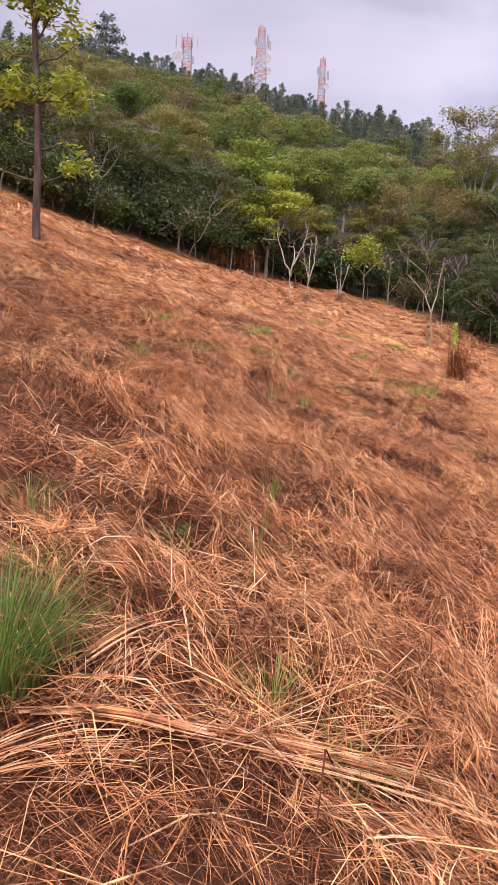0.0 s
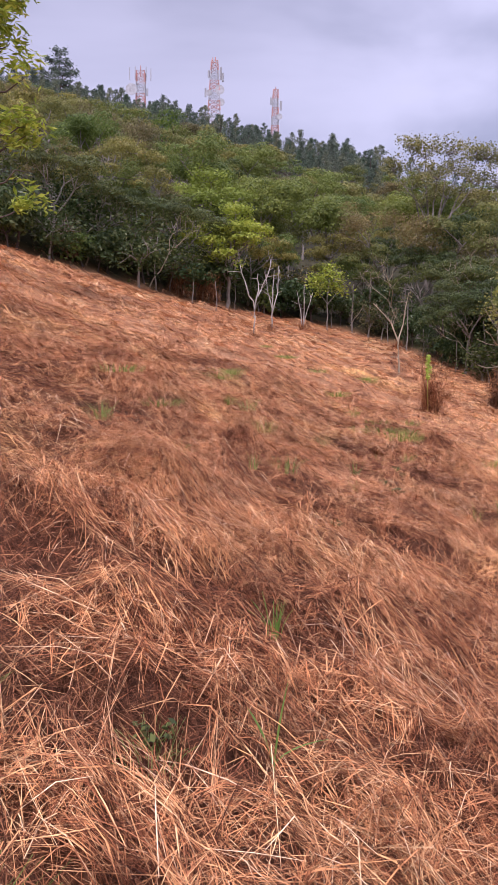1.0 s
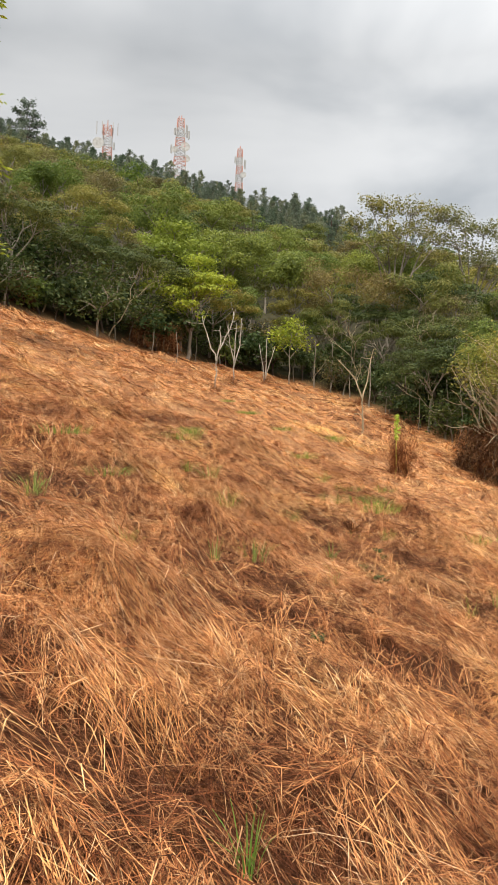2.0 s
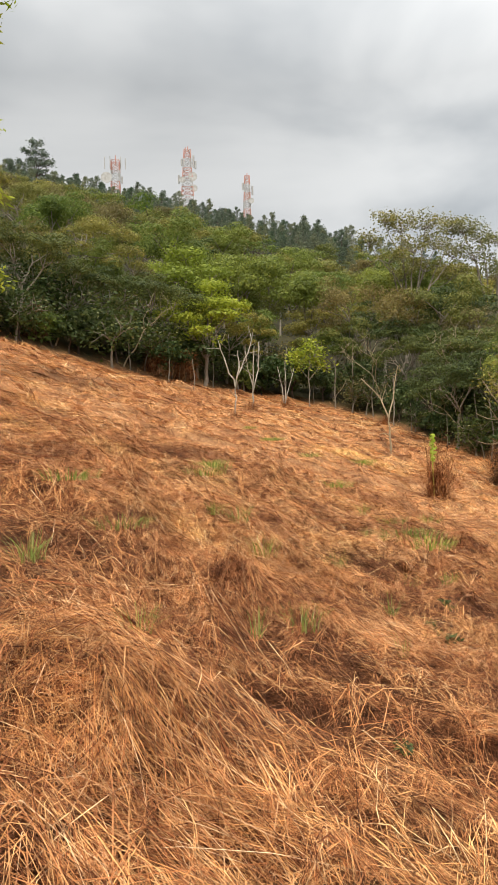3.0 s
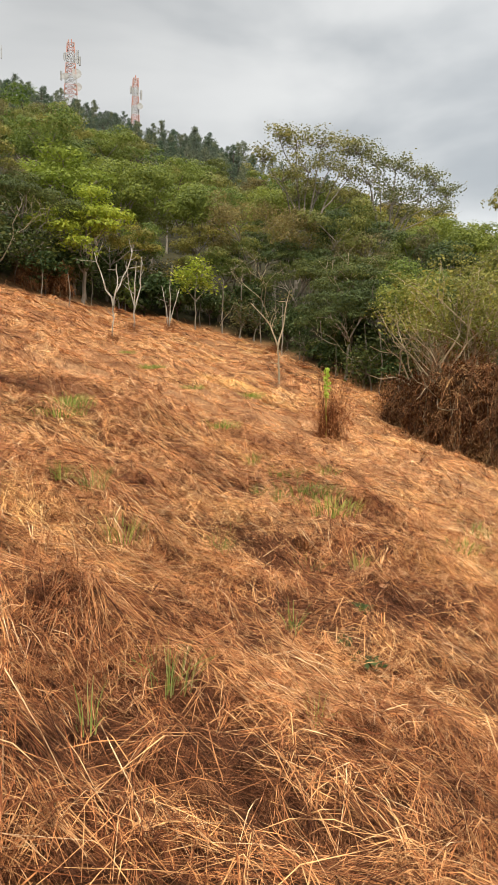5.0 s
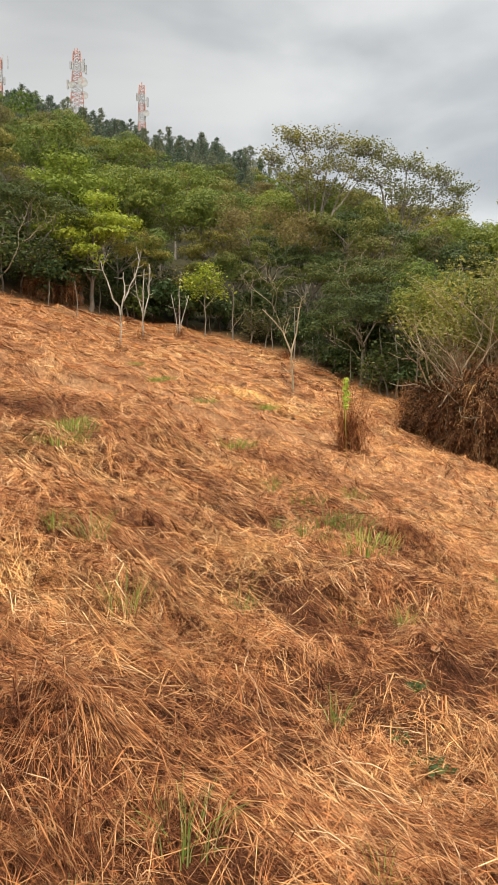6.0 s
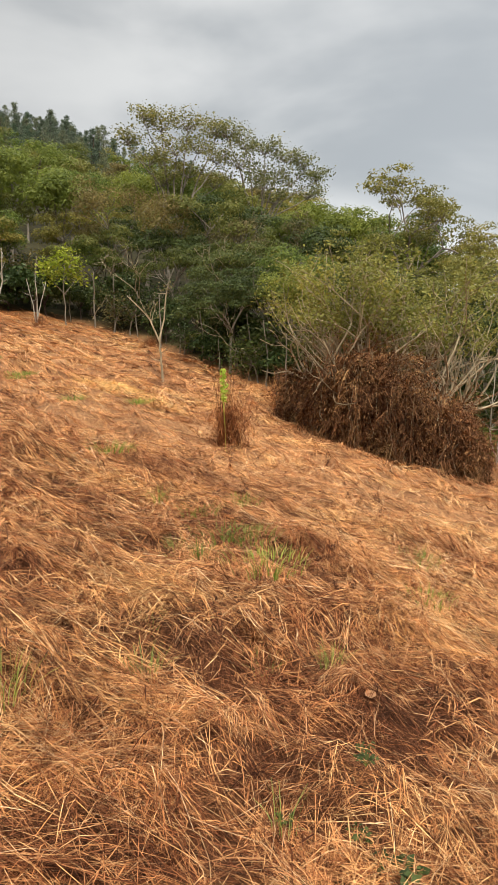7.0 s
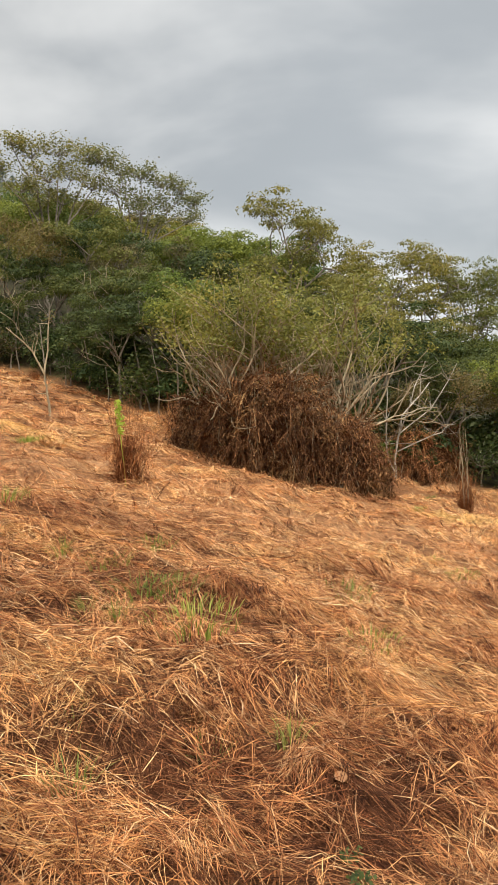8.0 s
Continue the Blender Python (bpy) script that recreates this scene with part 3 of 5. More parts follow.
def straw_wisps():
    rng = np.random.default_rng(15)
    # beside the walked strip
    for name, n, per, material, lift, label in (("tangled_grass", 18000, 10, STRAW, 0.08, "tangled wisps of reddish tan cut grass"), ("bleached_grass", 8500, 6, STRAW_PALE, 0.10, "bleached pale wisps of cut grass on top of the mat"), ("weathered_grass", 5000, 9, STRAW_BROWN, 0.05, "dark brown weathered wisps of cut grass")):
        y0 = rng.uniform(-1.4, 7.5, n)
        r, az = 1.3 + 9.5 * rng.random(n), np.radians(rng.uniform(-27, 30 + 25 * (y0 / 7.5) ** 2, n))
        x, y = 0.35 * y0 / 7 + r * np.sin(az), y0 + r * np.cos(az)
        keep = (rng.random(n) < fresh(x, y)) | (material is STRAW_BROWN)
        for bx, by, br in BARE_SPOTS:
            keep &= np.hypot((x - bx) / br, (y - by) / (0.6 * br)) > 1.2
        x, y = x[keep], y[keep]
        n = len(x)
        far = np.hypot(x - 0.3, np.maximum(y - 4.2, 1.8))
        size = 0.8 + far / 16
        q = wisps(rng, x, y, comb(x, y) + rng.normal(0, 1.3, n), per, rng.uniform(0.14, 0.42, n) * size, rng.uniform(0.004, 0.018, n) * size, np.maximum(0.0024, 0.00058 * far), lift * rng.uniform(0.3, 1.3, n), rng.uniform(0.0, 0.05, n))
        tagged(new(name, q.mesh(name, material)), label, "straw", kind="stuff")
    # up the field
    for name, n, per, material, lift, label in (("tangled_grass_uphill", 17000, 8, STRAW_FAR, 0.05, "orange brown wisps of mown grass up the slope"), ("bleached_grass_uphill", 7000, 7, STRAW_PALE, 0.06, "pale wisps of mown grass up the slope"), ("weathered_grass_uphill", 3600, 8, STRAW_BROWN, 0.025, "dark brown wisps of mown grass up the slope")):
        r, az = 8.5 + 34 * rng.random(n) ** 1.15, np.radians(rng.uniform(-23, 50, n))
        x, y = 0.3 + r * np.sin(az), 3 + r * np.cos(az)
        keep = (np.hypot(x, y) < edge_radius(x, y) + 0.8) & ((rng.random(n) < fresh(x, y, 2.2)) | (material is STRAW_BROWN))
        x, y = x[keep], y[keep]
        n = len(x)
        far = np.hypot(x - 0.3, y - 6.0)
        size = 0.8 + far / 30
        q = wisps(rng, x, y, comb(x, y) + rng.normal(0, 1.2, n), per, rng.uniform(0.2, 0.5, n) * size, rng.uniform(0.008, 0.024, n) * size, np.maximum(0.004, 0.0006 * far), lift * rng.uniform(0.3, 1.4, n), rng.uniform(0.0, 0.035, n), 0.035)
        tagged(new(name, q.mesh(name, material)), label, "straw", kind="stuff")


# golden swathes: x, y, heading, length, spread, number, arch
GOLD = [(-0.75, 6.1, -0.5, 0.7, 0.2, 420, 0.04), (-0.45, 5.7, -0.6, 0.7, 0.2, 480, 0.04), (-0.05, 5.35, -0.55, 0.8, 0.13, 340, 0.04), (-0.75, 5.25, -1.3, 0.55, 0.2, 300, 0.05), (-0.2, 4.75, -0.9, 0.6, 0.15, 200, 0.04),
        (1.3, 5.5, -0.9, 0.5, 0.14, 200, 0.05), (1.9, 6.2, 0.5, 0.6, 0.12, 180, 0.05), (0.7, 9.2, 0.3, 0.8, 0.2, 260, 0.04), (4.2, 12.2, -0.9, 1.0, 0.3, 200, 0.06), (3.3, 10.6, -0.6, 0.8, 0.25, 380, 0.06), (3.9, 10.2, -1.0, 0.7, 0.2, 260, 0.05),
        (1.1, 9.5, 0.2, 0.6, 0.2, 220, 0.04), (2.9, 14.5, -0.6, 1.2, 0.3, 260, 0.05)]


def straw_locks():
    """Combed locks of long stalks that were laid down together and arch over the humps."""
    rng = np.random.default_rng(12)
    q = Quads()
    spots = [
        (-0.31, 1.91, 0.12, 0.40, 0.012, 45, 0.05, 1.7),
        (0.38, 2.09, 0.28, 1.05, 0.05, 80, 0.04, 1.3),
        (-0.39, 1.69, 0.46, 0.40, 0.04, 40, 0.02),
        (-0.27, 2.18, 1.10, 0.50, 0.02, 30, 0.03, 1.2),
        (-0.19, 5.30, -0.49, 0.9, 0.15, 170, 0.06),
        (0.74, 4.15, -1.03, 0.75, 0.12, 240, 0.06),
        (-0.38, 4.95, -1.29, 0.90, 0.07, 110, 0.06),
        (-0.41, 5.99, 0.74, 0.50, 0.25, 160, 0.05),
        (-0.46, 5.66, 0.02, 0.40, 0.20, 110, 0.04),
        (1.26, 7.98, -1.06, 0.70, 0.10, 180, 0.05),
        (1.62, 8.47, -0.26, 0.70, 0.10, 150, 0.05),
        (0.78, 9.24, 0.38, 0.70, 0.12, 180, 0.04),
        (4.56, 12.99, -1.81, 1.2, 0.3, 200, 0.05),
        (3.64, 10.64, -0.67, 0.74, 0.15, 240, 0.06),
        (1.13, 9.83, 0.18, 0.48, 0.12, 140, 0.04),
        (2.90, 10.41, -1.77, 0.55, 0.10, 140, 0.05),
    ]
    for _ in range(70):
        y0 = rng.uniform(0, 7.5)
        r, az = rng.uniform(1.5, 16), radians(rng.uniform(-26, 45))
        x, y = 0.3 + r * math.sin(az), y0 + r * math.cos(az)
        h = float(comb(np.array([x]), np.array([y]))[0])
        spots.append((x, y, h, rng.uniform(0.25, 0.6), rng.uniform(0.05, 0.16), int(rng.uniform(50, 140)), rng.uniform(0.02, 0.07)))
    for x, y, h, length, spread, m, arch, *broad in spots:
        wide = broad[0] if broad else 1.0
        off = rng.normal(0, spread, m)
        along = rng.normal(0, 0.22 * length, m)
        px, py = x + along * math.cos(h) - off * math.sin(h), y + along * math.sin(h) + off * math.cos(h)
        stalks(q, rng, px, py, h + rng.normal(0, 0.45, m), 0.75 * length * rng.uniform(0.6, 1.25, m), rng.uniform(0.0015, 0.0036, m) * wide, 0.02 + rng.exponential(0.018, m), arch * rng.uniform(0.4, 1.3, m), 4)
    # single long stalks on top, some sticking up
    n = 2600
    y0 = rng.uniform(-0.3, 7.5, n)
    r = rng.uniform(1.3, 9, n)
    az = np.radians(rng.uniform(-27, 48, n))
    x, y = 0.3 * y0 / 7 + r * np.sin(az), y0 + r * np.cos(az)
    stalks(q, rng, x, y, rng.uniform(0, 6.28, n), rng.uniform(0.15, 0.5, n), rng.uniform(0.002, 0.004, n), 0.04 + rng.exponential(0.02, n), rng.exponential(0.02, n), 4)
    tagged(new("combed_grass", q.mesh("combed_grass", STRAW_PALE)), "pale locks of long dry grass combed flat together", "straw", kind="stuff")
    # golden swathes thrown over the humps
    q = Quads()
    for x, y, h, length, spread, m, arch in GOLD:
        m = int(1.2 * m)
        off = rng.normal(0, spread, m)
        along = rng.normal(0, 0.3 * length, m)
        px, py = x + along * math.cos(h) - off * math.sin(h), y + along * math.sin(h) + off * math.cos(h)
        stalks(q, rng, px, py, h + rng.normal(0, 0.6, m), 0.5 * length * rng.uniform(0.4, 1.1, m), rng.uniform(0.0014, 0.003, m), 0.03 + rng.exponential(0.022, m), arch * rng.uniform(0.3, 1.3, m), 4)
    tagged(new("golden_grass", q.mesh("golden_grass", STRAW_GOLD)), "golden swathes of fresh straw thrown over the humps", "straw", kind="stuff")


def shaggy(name, rng, x, y, face, wide, high, reach, m, width, material, label):
    """Shaggy heaps: stalks hang from a raised crest, most towards the lower side, the rest behind."""
    n = len(x)
    k = np.repeat(np.arange(n), m)
    t = rng.uniform(-0.5, 0.5, n * m)
    f = face[k]
    sx, sy = x[k] - np.sin(f) * t * wide[k], y[k] + np.cos(f) * t * wide[k]
    crest = lay(sx, sy) + high[k] * np.sqrt(np.maximum(np.cos(np.pi * t), 0.02)) * rng.uniform(0.6, 1.1, n * m)
    back = rng.random(n * m) < 0.4
    h = f + rng.normal(0, 0.85, n * m) + np.where(back, np.pi, 0)
    run = reach[k] * rng.uniform(0.4, 1.3, n * m) * np.where(back, 1.5, 1.0)
    s = np.linspace(0, 1, 4)
    lead = rng.uniform(-0.35, 0.0, n * m)[:, None]
    u = lead + s * (1 - lead)
    px, py = sx[:, None] + np.cos(h)[:, None] * run[:, None] * u, sy[:, None] + np.sin(h)[:, None] * run[:, None] * u
    drop = high[k] * np.where(back, 0.8, 1.15)
    z = crest[:, None] - drop[:, None] * np.abs(u) ** 1.7
    z = np.maximum(z, lay(px, py) + 0.012)
    q = Quads()
    q.blades(np.stack([px, py, z], -1), (rng.uniform(0.5, 1.3, n * m) * width[k])[:, None] * (1 - 0.5 * s))
    tagged(new(name, q.mesh(name, material)), label, "straw", kind="stuff")


# heaps with a hanging front: x, y, facing, width, height, reach
FRINGES = [(-0.45, 5.1, -1.5, 0.9, 0.20, 0.28), (-0.95, 5.0, -1.4, 0.7, 0.18, 0.26), (0.72, 4.35, -1.0, 0.55, 0.16, 0.25), (0.5, 4.7, -1.2, 0.5, 0.14, 0.22), (1.62, 6.45, -1.3, 0.8, 0.16, 0.25), (0.95, 5.5, -1.6, 0.6, 0.14, 0.22),
           (-0.35, 3.9, -1.5, 0.6, 0.12, 0.2), (-1.3, 9.4, -1.4, 0.9, 0.2, 0.3), (3.5, 10.3, -1.2, 0.9, 0.16, 0.3), (1.15, 9.6, -1.5, 0.7, 0.12, 0.22), (2.1, 8.4, -1.3, 0.6, 0.14, 0.24), (0.2, 8.1, -1.6, 0.7, 0.14, 0.24)]


def shaggy_heaps():
    rng = np.random.default_rng(14)
    n = 60
    y0 = rng.uniform(0, 7.3, n)
    r, az = rng.uniform(1.8, 11, n), np.radians(rng.uniform(-26, 45, n))
    own = np.array(FRINGES)
    x = np.r_[own[:, 0], 0.3 * y0 / 7 + r * np.sin(az)]
    y = np.r_[own[:, 1], y0 + r * np.cos(az)]
    face = np.r_[own[:, 2], rng.normal(-1.25, 0.7, n)]
    wide = np.r_[own[:, 3], rng.uniform(0.2, 0.7, n)]
    high = np.r_[0.8 * own[:, 4], rng.uniform(0.04, 0.09, n)]
    reach = np.r_[own[:, 5], rng.uniform(0.12, 0.26, n)]
    shaggy("shaggy_straw", rng, x, y, face, wide, high, reach, 90, 0.0026 + 0.0 * x, STRAW, "shaggy heaps of cut grass with hanging fronts")
    n = 1100
    r, az = 9 + 34 * rng.random(n) ** 1.2, np.radians(rng.uniform(-23, 48, n))
    x, y = 0.3 + r * np.sin(az), 3 + r * np.cos(az)
    ok = np.hypot(x, y) < edge_radius(x, y)
    x, y, r = x[ok], y[ok], r[ok]
    n = len(x)
    shaggy("stubble_tufts", rng, x, y, rng.normal(-1.25, 1.0, n), rng.uniform(0.3, 1.1, n), rng.uniform(0.03, 0.10, n), rng.uniform(0.2, 0.42, n), 30, 0.005 * (0.5 + r / 12), STRAW_FAR, "low tufts and ridges of mown straw up the slope")


straw_carpet()
straw_wisps()
straw_locks()
shaggy_heaps()


def straw_heap(x, y, rx, ry, h, m, seed, label, width=0.02):
    rng = np.random.default_rng(seed)
    q = Quads()
    u, v = rng.normal(0, 0.45, m), rng.normal(0, 0.45, m)
    px, py = x + u * rx, y + v * ry
    stalks(q, rng, px, py, rng.uniform(0, 6.28, m) * 0.4 + 2.7, rng.uniform(0.15, 0.5, m), rng.uniform(0.5, 1.2, m) * width, h * np.exp(-(u * u + v * v) * 2) * rng.uniform(0.3, 1, m), rng.exponential(0.012, m), 3, 0.03)
    ob = new("straw_heap", q.mesh("straw_heap", STRAW_YELLOW))
    return tagged(ob, label, "straw heap", kind="stuff")


straw_heap(4.6, 25.0, 1.2, 1.6, 0.14, 2600, 1, "low heap of fresh yellow straw on the mown slope", 0.016)
straw_heap(5.2, 23.4, 0.9, 0.9, 0.08, 700, 2, "thin scatter of bright yellow straw on the slope", 0.016)
straw_heap(13.6, 19.6, 1.6, 0.7, 0.10, 1800, 3, "thin yellow straw lying before the dead ferns", 0.015)

# ---- woody plants ----


def unit(v):
    return v / (np.linalg.norm(v) + 1e-9)


def grow(rng, p, d, length, rad, depth, o, tubes, tips):
    """One branch and, at its end, its children."""
    pts, n = [p], 4
    for _ in range(n):
        d = unit(d + rng.normal(0, o["wiggle"], 3) + np.array([0, 0, o["rise"]]))
        p = p + d * length / n
        pts.append(p)
    if depth < o["depth"] and p[2] < o.get("floor", -9):
        return
    tubes.append((pts, np.linspace(rad, rad * o["taper"], n + 1)))
    if depth == 0:
        tips.append(p)
        tips.append(pts[2])
        return
    if depth == 1:
        tips.append(p)
    kids = o["kids"] if depth != o["depth"] else o.get("first", o["kids"])
    side = unit(np.cross(d, [0.3, 0.8, 0.2]))
    side2 = np.cross(d, side)
    turn = rng.uniform(0, 6.28)
    for k in range(kids):
        a = turn + 6.28 * (k + rng.uniform(-0.25, 0.25)) / kids
        sp = radians(o["spread"]) * rng.uniform(0.65, 1.3)
        nd = unit(d * math.cos(sp) + (side * math.cos(a) + side2 * math.sin(a)) * math.sin(sp))
        start = pts[-1] if rng.random() < 0.65 else pts[-2]
        reach = o.get("leap", o["shrink"]) if depth == o["depth"] else o["shrink"]
        grow(rng, start, nd, length * reach * rng.uniform(0.75, 1.25), rad * o["taper"] * 0.8, depth - 1, o, tubes, tips)


def tree(name, seed, bark, leaf, trunk_h, rad, o, leaves, size, clump, flat=0.6, lean=(0, 0), slim=0.5, droop=0.1, label="", category="tree", boughs=0, twigs=False, low=0.0):
    """A tree at the origin: a tapered trunk with limbs, and a crown of single leaves gathered in clumps at the twigs."""
    rng = np.random.default_rng(seed)
    tubes, tips = [], []
    grow(rng, np.zeros(3), unit(np.array([lean[0], lean[1], 1.0])), trunk_h, rad, o["depth"], o, tubes, tips)
    root = new(name)
    q = Quads()
    finest = min(float(r[0]) for _, r in tubes)
    for n, (pts, radii) in enumerate(tubes):
        if boughs and float(radii[0]) < 1.25 * finest and not twigs:
            continue
        if n == 0:
            radii = np.array(radii)
            radii[0] *= 1.35
            pts = [np.array([0, 0, -0.25])] + list(pts)
            radii = np.r_[radii[0], radii]
        q.tube(pts, radii, 7 if n == 0 else 4)
    smooth(part("trunk", q, bark, root))
    if leaves:
        tips = np.array(tips)
        tips = tips[tips[:, 2] > low * tips[:, 2].max()]
        q = Quads()
        if boughs:
            pick = [int(np.argmax(tips[:, 2]))]
            while len(pick) < min(boughs, len(tips)):
                gap = np.min(np.linalg.norm(tips[:, None] - tips[pick][None], axis=2), axis=1)
                pick.append(int(np.argmax(gap * rng.uniform(0.7, 1.0, len(tips)))))
            q.boughs(rng, tips[pick], clump * rng.uniform(0.75, 1.25, len(pick)), flat, leaves, size, slim)
        else:
            c = tips[rng.integers(0, len(tips), leaves)] + rng.normal(0, 1, (leaves, 3)) * [clump, clump, clump * flat]
            q.leaves(rng, c, size, droop, slim)
        part("crown", q, leaf, root)
    return tagged(root, label, category)


def put(ob, x, y, turn=0.0, size=1.0, sink=0.05):
    """Stands a thing on the ground."""
    ob.matrix_basis = Matrix.Translation(spot(x, y, sink)) @ Matrix.Rotation(turn, 4, "Z") @ Matrix.Scale(size, 4)
    return ob


def clone(ob, x, y, turn, size, sink=0.05):
    ob2 = copy_thing(ob, Matrix.Identity(4))
    return put(ob2, x, y, turn, size, sink)


ROUND = dict(depth=3, kids=3, first=4, spread=42, shrink=0.62, taper=0.7, wiggle=0.10, rise=0.05)
UMBRELLA = dict(depth=3, kids=3, first=4, spread=52, shrink=0.66, taper=0.7, wiggle=0.10, rise=0.02)
BUSHY = dict(depth=2, kids=4, first=6, spread=48, shrink=0.75, taper=0.65, wiggle=0.12, rise=0.05)
AIRY = dict(depth=4, kids=3, first=3, spread=36, shrink=0.66, taper=0.68, wiggle=0.14, rise=0.03)
POLLARD = dict(depth=4, kids=2, first=11, spread=31, shrink=0.77, taper=0.7, wiggle=0.15, rise=0.06, leap=2.2, floor=1.2)

# far wooded hillside: kinds seen only as crowns
FAR = [
    tree("hillside_tree", 101, BARK_DARK, LEAF_OLIVE, 2.8, 0.16, ROUND, 3000, 0.24, 1.05, 0.5, label="olive green broadleaf tree on the wooded hillside", boughs=20, slim=0.6),
    tree("hillside_tree", 102, BARK_DARK, LEAF_GREEN, 3.0, 0.16, UMBRELLA, 3000, 0.24, 1.1, 0.45, label="green spreading tree on the wooded hillside", boughs=20, slim=0.6),
    tree("hillside_tree", 103, BARK_DARK, LEAF_DRYBROWN, 2.8, 0.16, ROUND, 2800, 0.24, 1.05, 0.5, label="brownish green tree on the wooded hillside", boughs=20, slim=0.6),
    tree("hillside_tree", 104, BARK_DARK, LEAF_OLIVE, 2.4, 0.16, UMBRELLA, 3000, 0.24, 1.1, 0.45, label="olive tree with a flat crown on the hillside", boughs=20, slim=0.6),
]


def pine(seed, h, label):
    rng = np.random.default_rng(seed)
    root = new("pine_tree")
    q = Quads()
    q.tube([(0, 0, -0.3), (0.05, 0, h * 0.5), (0, 0.05, h)], [0.16, 0.10, 0.02], 6)
    c = []
    for z in np.arange(h * 0.25, h, 0.55):
        reach = (1 - (z / h - 0.25) / 0.75) ** 0.75 * h * 0.26
        for k in range(5):
            a = rng.uniform(0, 6.28)
            far = reach * rng.uniform(0.35, 1.25) + 0.12
            tip = np.array([math.cos(a) * far, math.sin(a) * far, z + 0.5 * far])
            q.tube([(0, 0, z), tip], [0.03, 0.01], 3)
            for s in (0.55, 0.8, 1.0):
                c.append(np.array([0, 0, z]) + (tip - [0, 0, z]) * s)
    c.append(np.array([0, 0, h]))
    smooth(part("trunk", q, BARK_DARK, root))
    c = np.repeat(np.array(c), 8, axis=0)
    c = c + rng.normal(0, 0.17, c.shape)
    q = Quads()
    q.leaves(rng, c, 0.5, -0.6, 0.16, 0.2)
    part("crown", q, LEAF_PINE, root)
    return tagged(root, label, "pine tree")


PINES = [pine(201, 9.5, "dark green pine tree on the ridge"), pine(202, 7.5, "small dark pine tree on the ridge"), pine(203, 11.5, "tall dark pine tree on the ridge")]

NEAR = [
    tree("broadleaf_tree", 301, BARK_GREY, LEAF_OLIVE, 2.6, 0.10, ROUND, 10000, 0.11, 0.68, 0.62, label="olive green tree at the edge of the wood", boughs=30, slim=0.6),
    tree("broadleaf_tree", 302, BARK_GREY, LEAF_GREEN, 2.4, 0.09, ROUND, 10000, 0.11, 0.68, 0.62, label="mid green tree at the edge of the wood", boughs=30, slim=0.6),
    tree("broadleaf_tree", 303, BARK_GREY, LEAF_DRYBROWN, 2.6, 0.09, AIRY, 8500, 0.10, 0.55, 0.85, label="brownish thinly leaved tree at the wood edge", boughs=50, slim=0.5, twigs=True),
    tree("broadleaf_tree", 305, BARK_GREY, LEAF_SHADE, 2.6, 0.10, ROUND, 10000, 0.11, 0.68, 0.62, label="green tree at the wood edge, leaves darkened for canopy shade", boughs=30, slim=0.6),
    tree("broadleaf_tree", 304, BARK_GREY, LEAF_OLIVE, 2.8, 0.10, UMBRELLA, 10000, 0.11, 0.70, 0.55, label="olive tree with a spreading crown at the wood edge", boughs=30, slim=0.6),
]
UNDER = [
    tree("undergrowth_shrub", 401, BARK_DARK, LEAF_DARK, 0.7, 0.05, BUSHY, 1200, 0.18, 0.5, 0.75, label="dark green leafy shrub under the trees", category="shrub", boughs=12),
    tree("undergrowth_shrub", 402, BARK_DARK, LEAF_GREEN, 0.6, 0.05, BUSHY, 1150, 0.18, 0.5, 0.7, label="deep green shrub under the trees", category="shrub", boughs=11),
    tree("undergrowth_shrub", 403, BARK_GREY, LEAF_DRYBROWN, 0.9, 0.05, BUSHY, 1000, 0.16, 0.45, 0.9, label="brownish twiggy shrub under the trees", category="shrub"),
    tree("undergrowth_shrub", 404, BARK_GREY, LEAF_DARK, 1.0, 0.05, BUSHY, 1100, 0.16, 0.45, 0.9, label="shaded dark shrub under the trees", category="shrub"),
]


# skyline of the wooded hill, and of its broadleaf canopy below the pines: elevation over bearing
SKY_AZ = [-27, -10, -7, -2.4, 1, 4.9, 8.3, 10.9, 13, 20, 28, 40]
SKY_PINE = [19.8, 19.1, 18.6, 18.1, 17.4, 16.4, 16.1, 15.8, 14.8, 12.6, 10, 6]
SKY_LEAF = [18.3, 17.8, 17.3, 16.6, 15.5, 15.0, 15.1, 14.9, 14.3, 12.2, 10, 8]


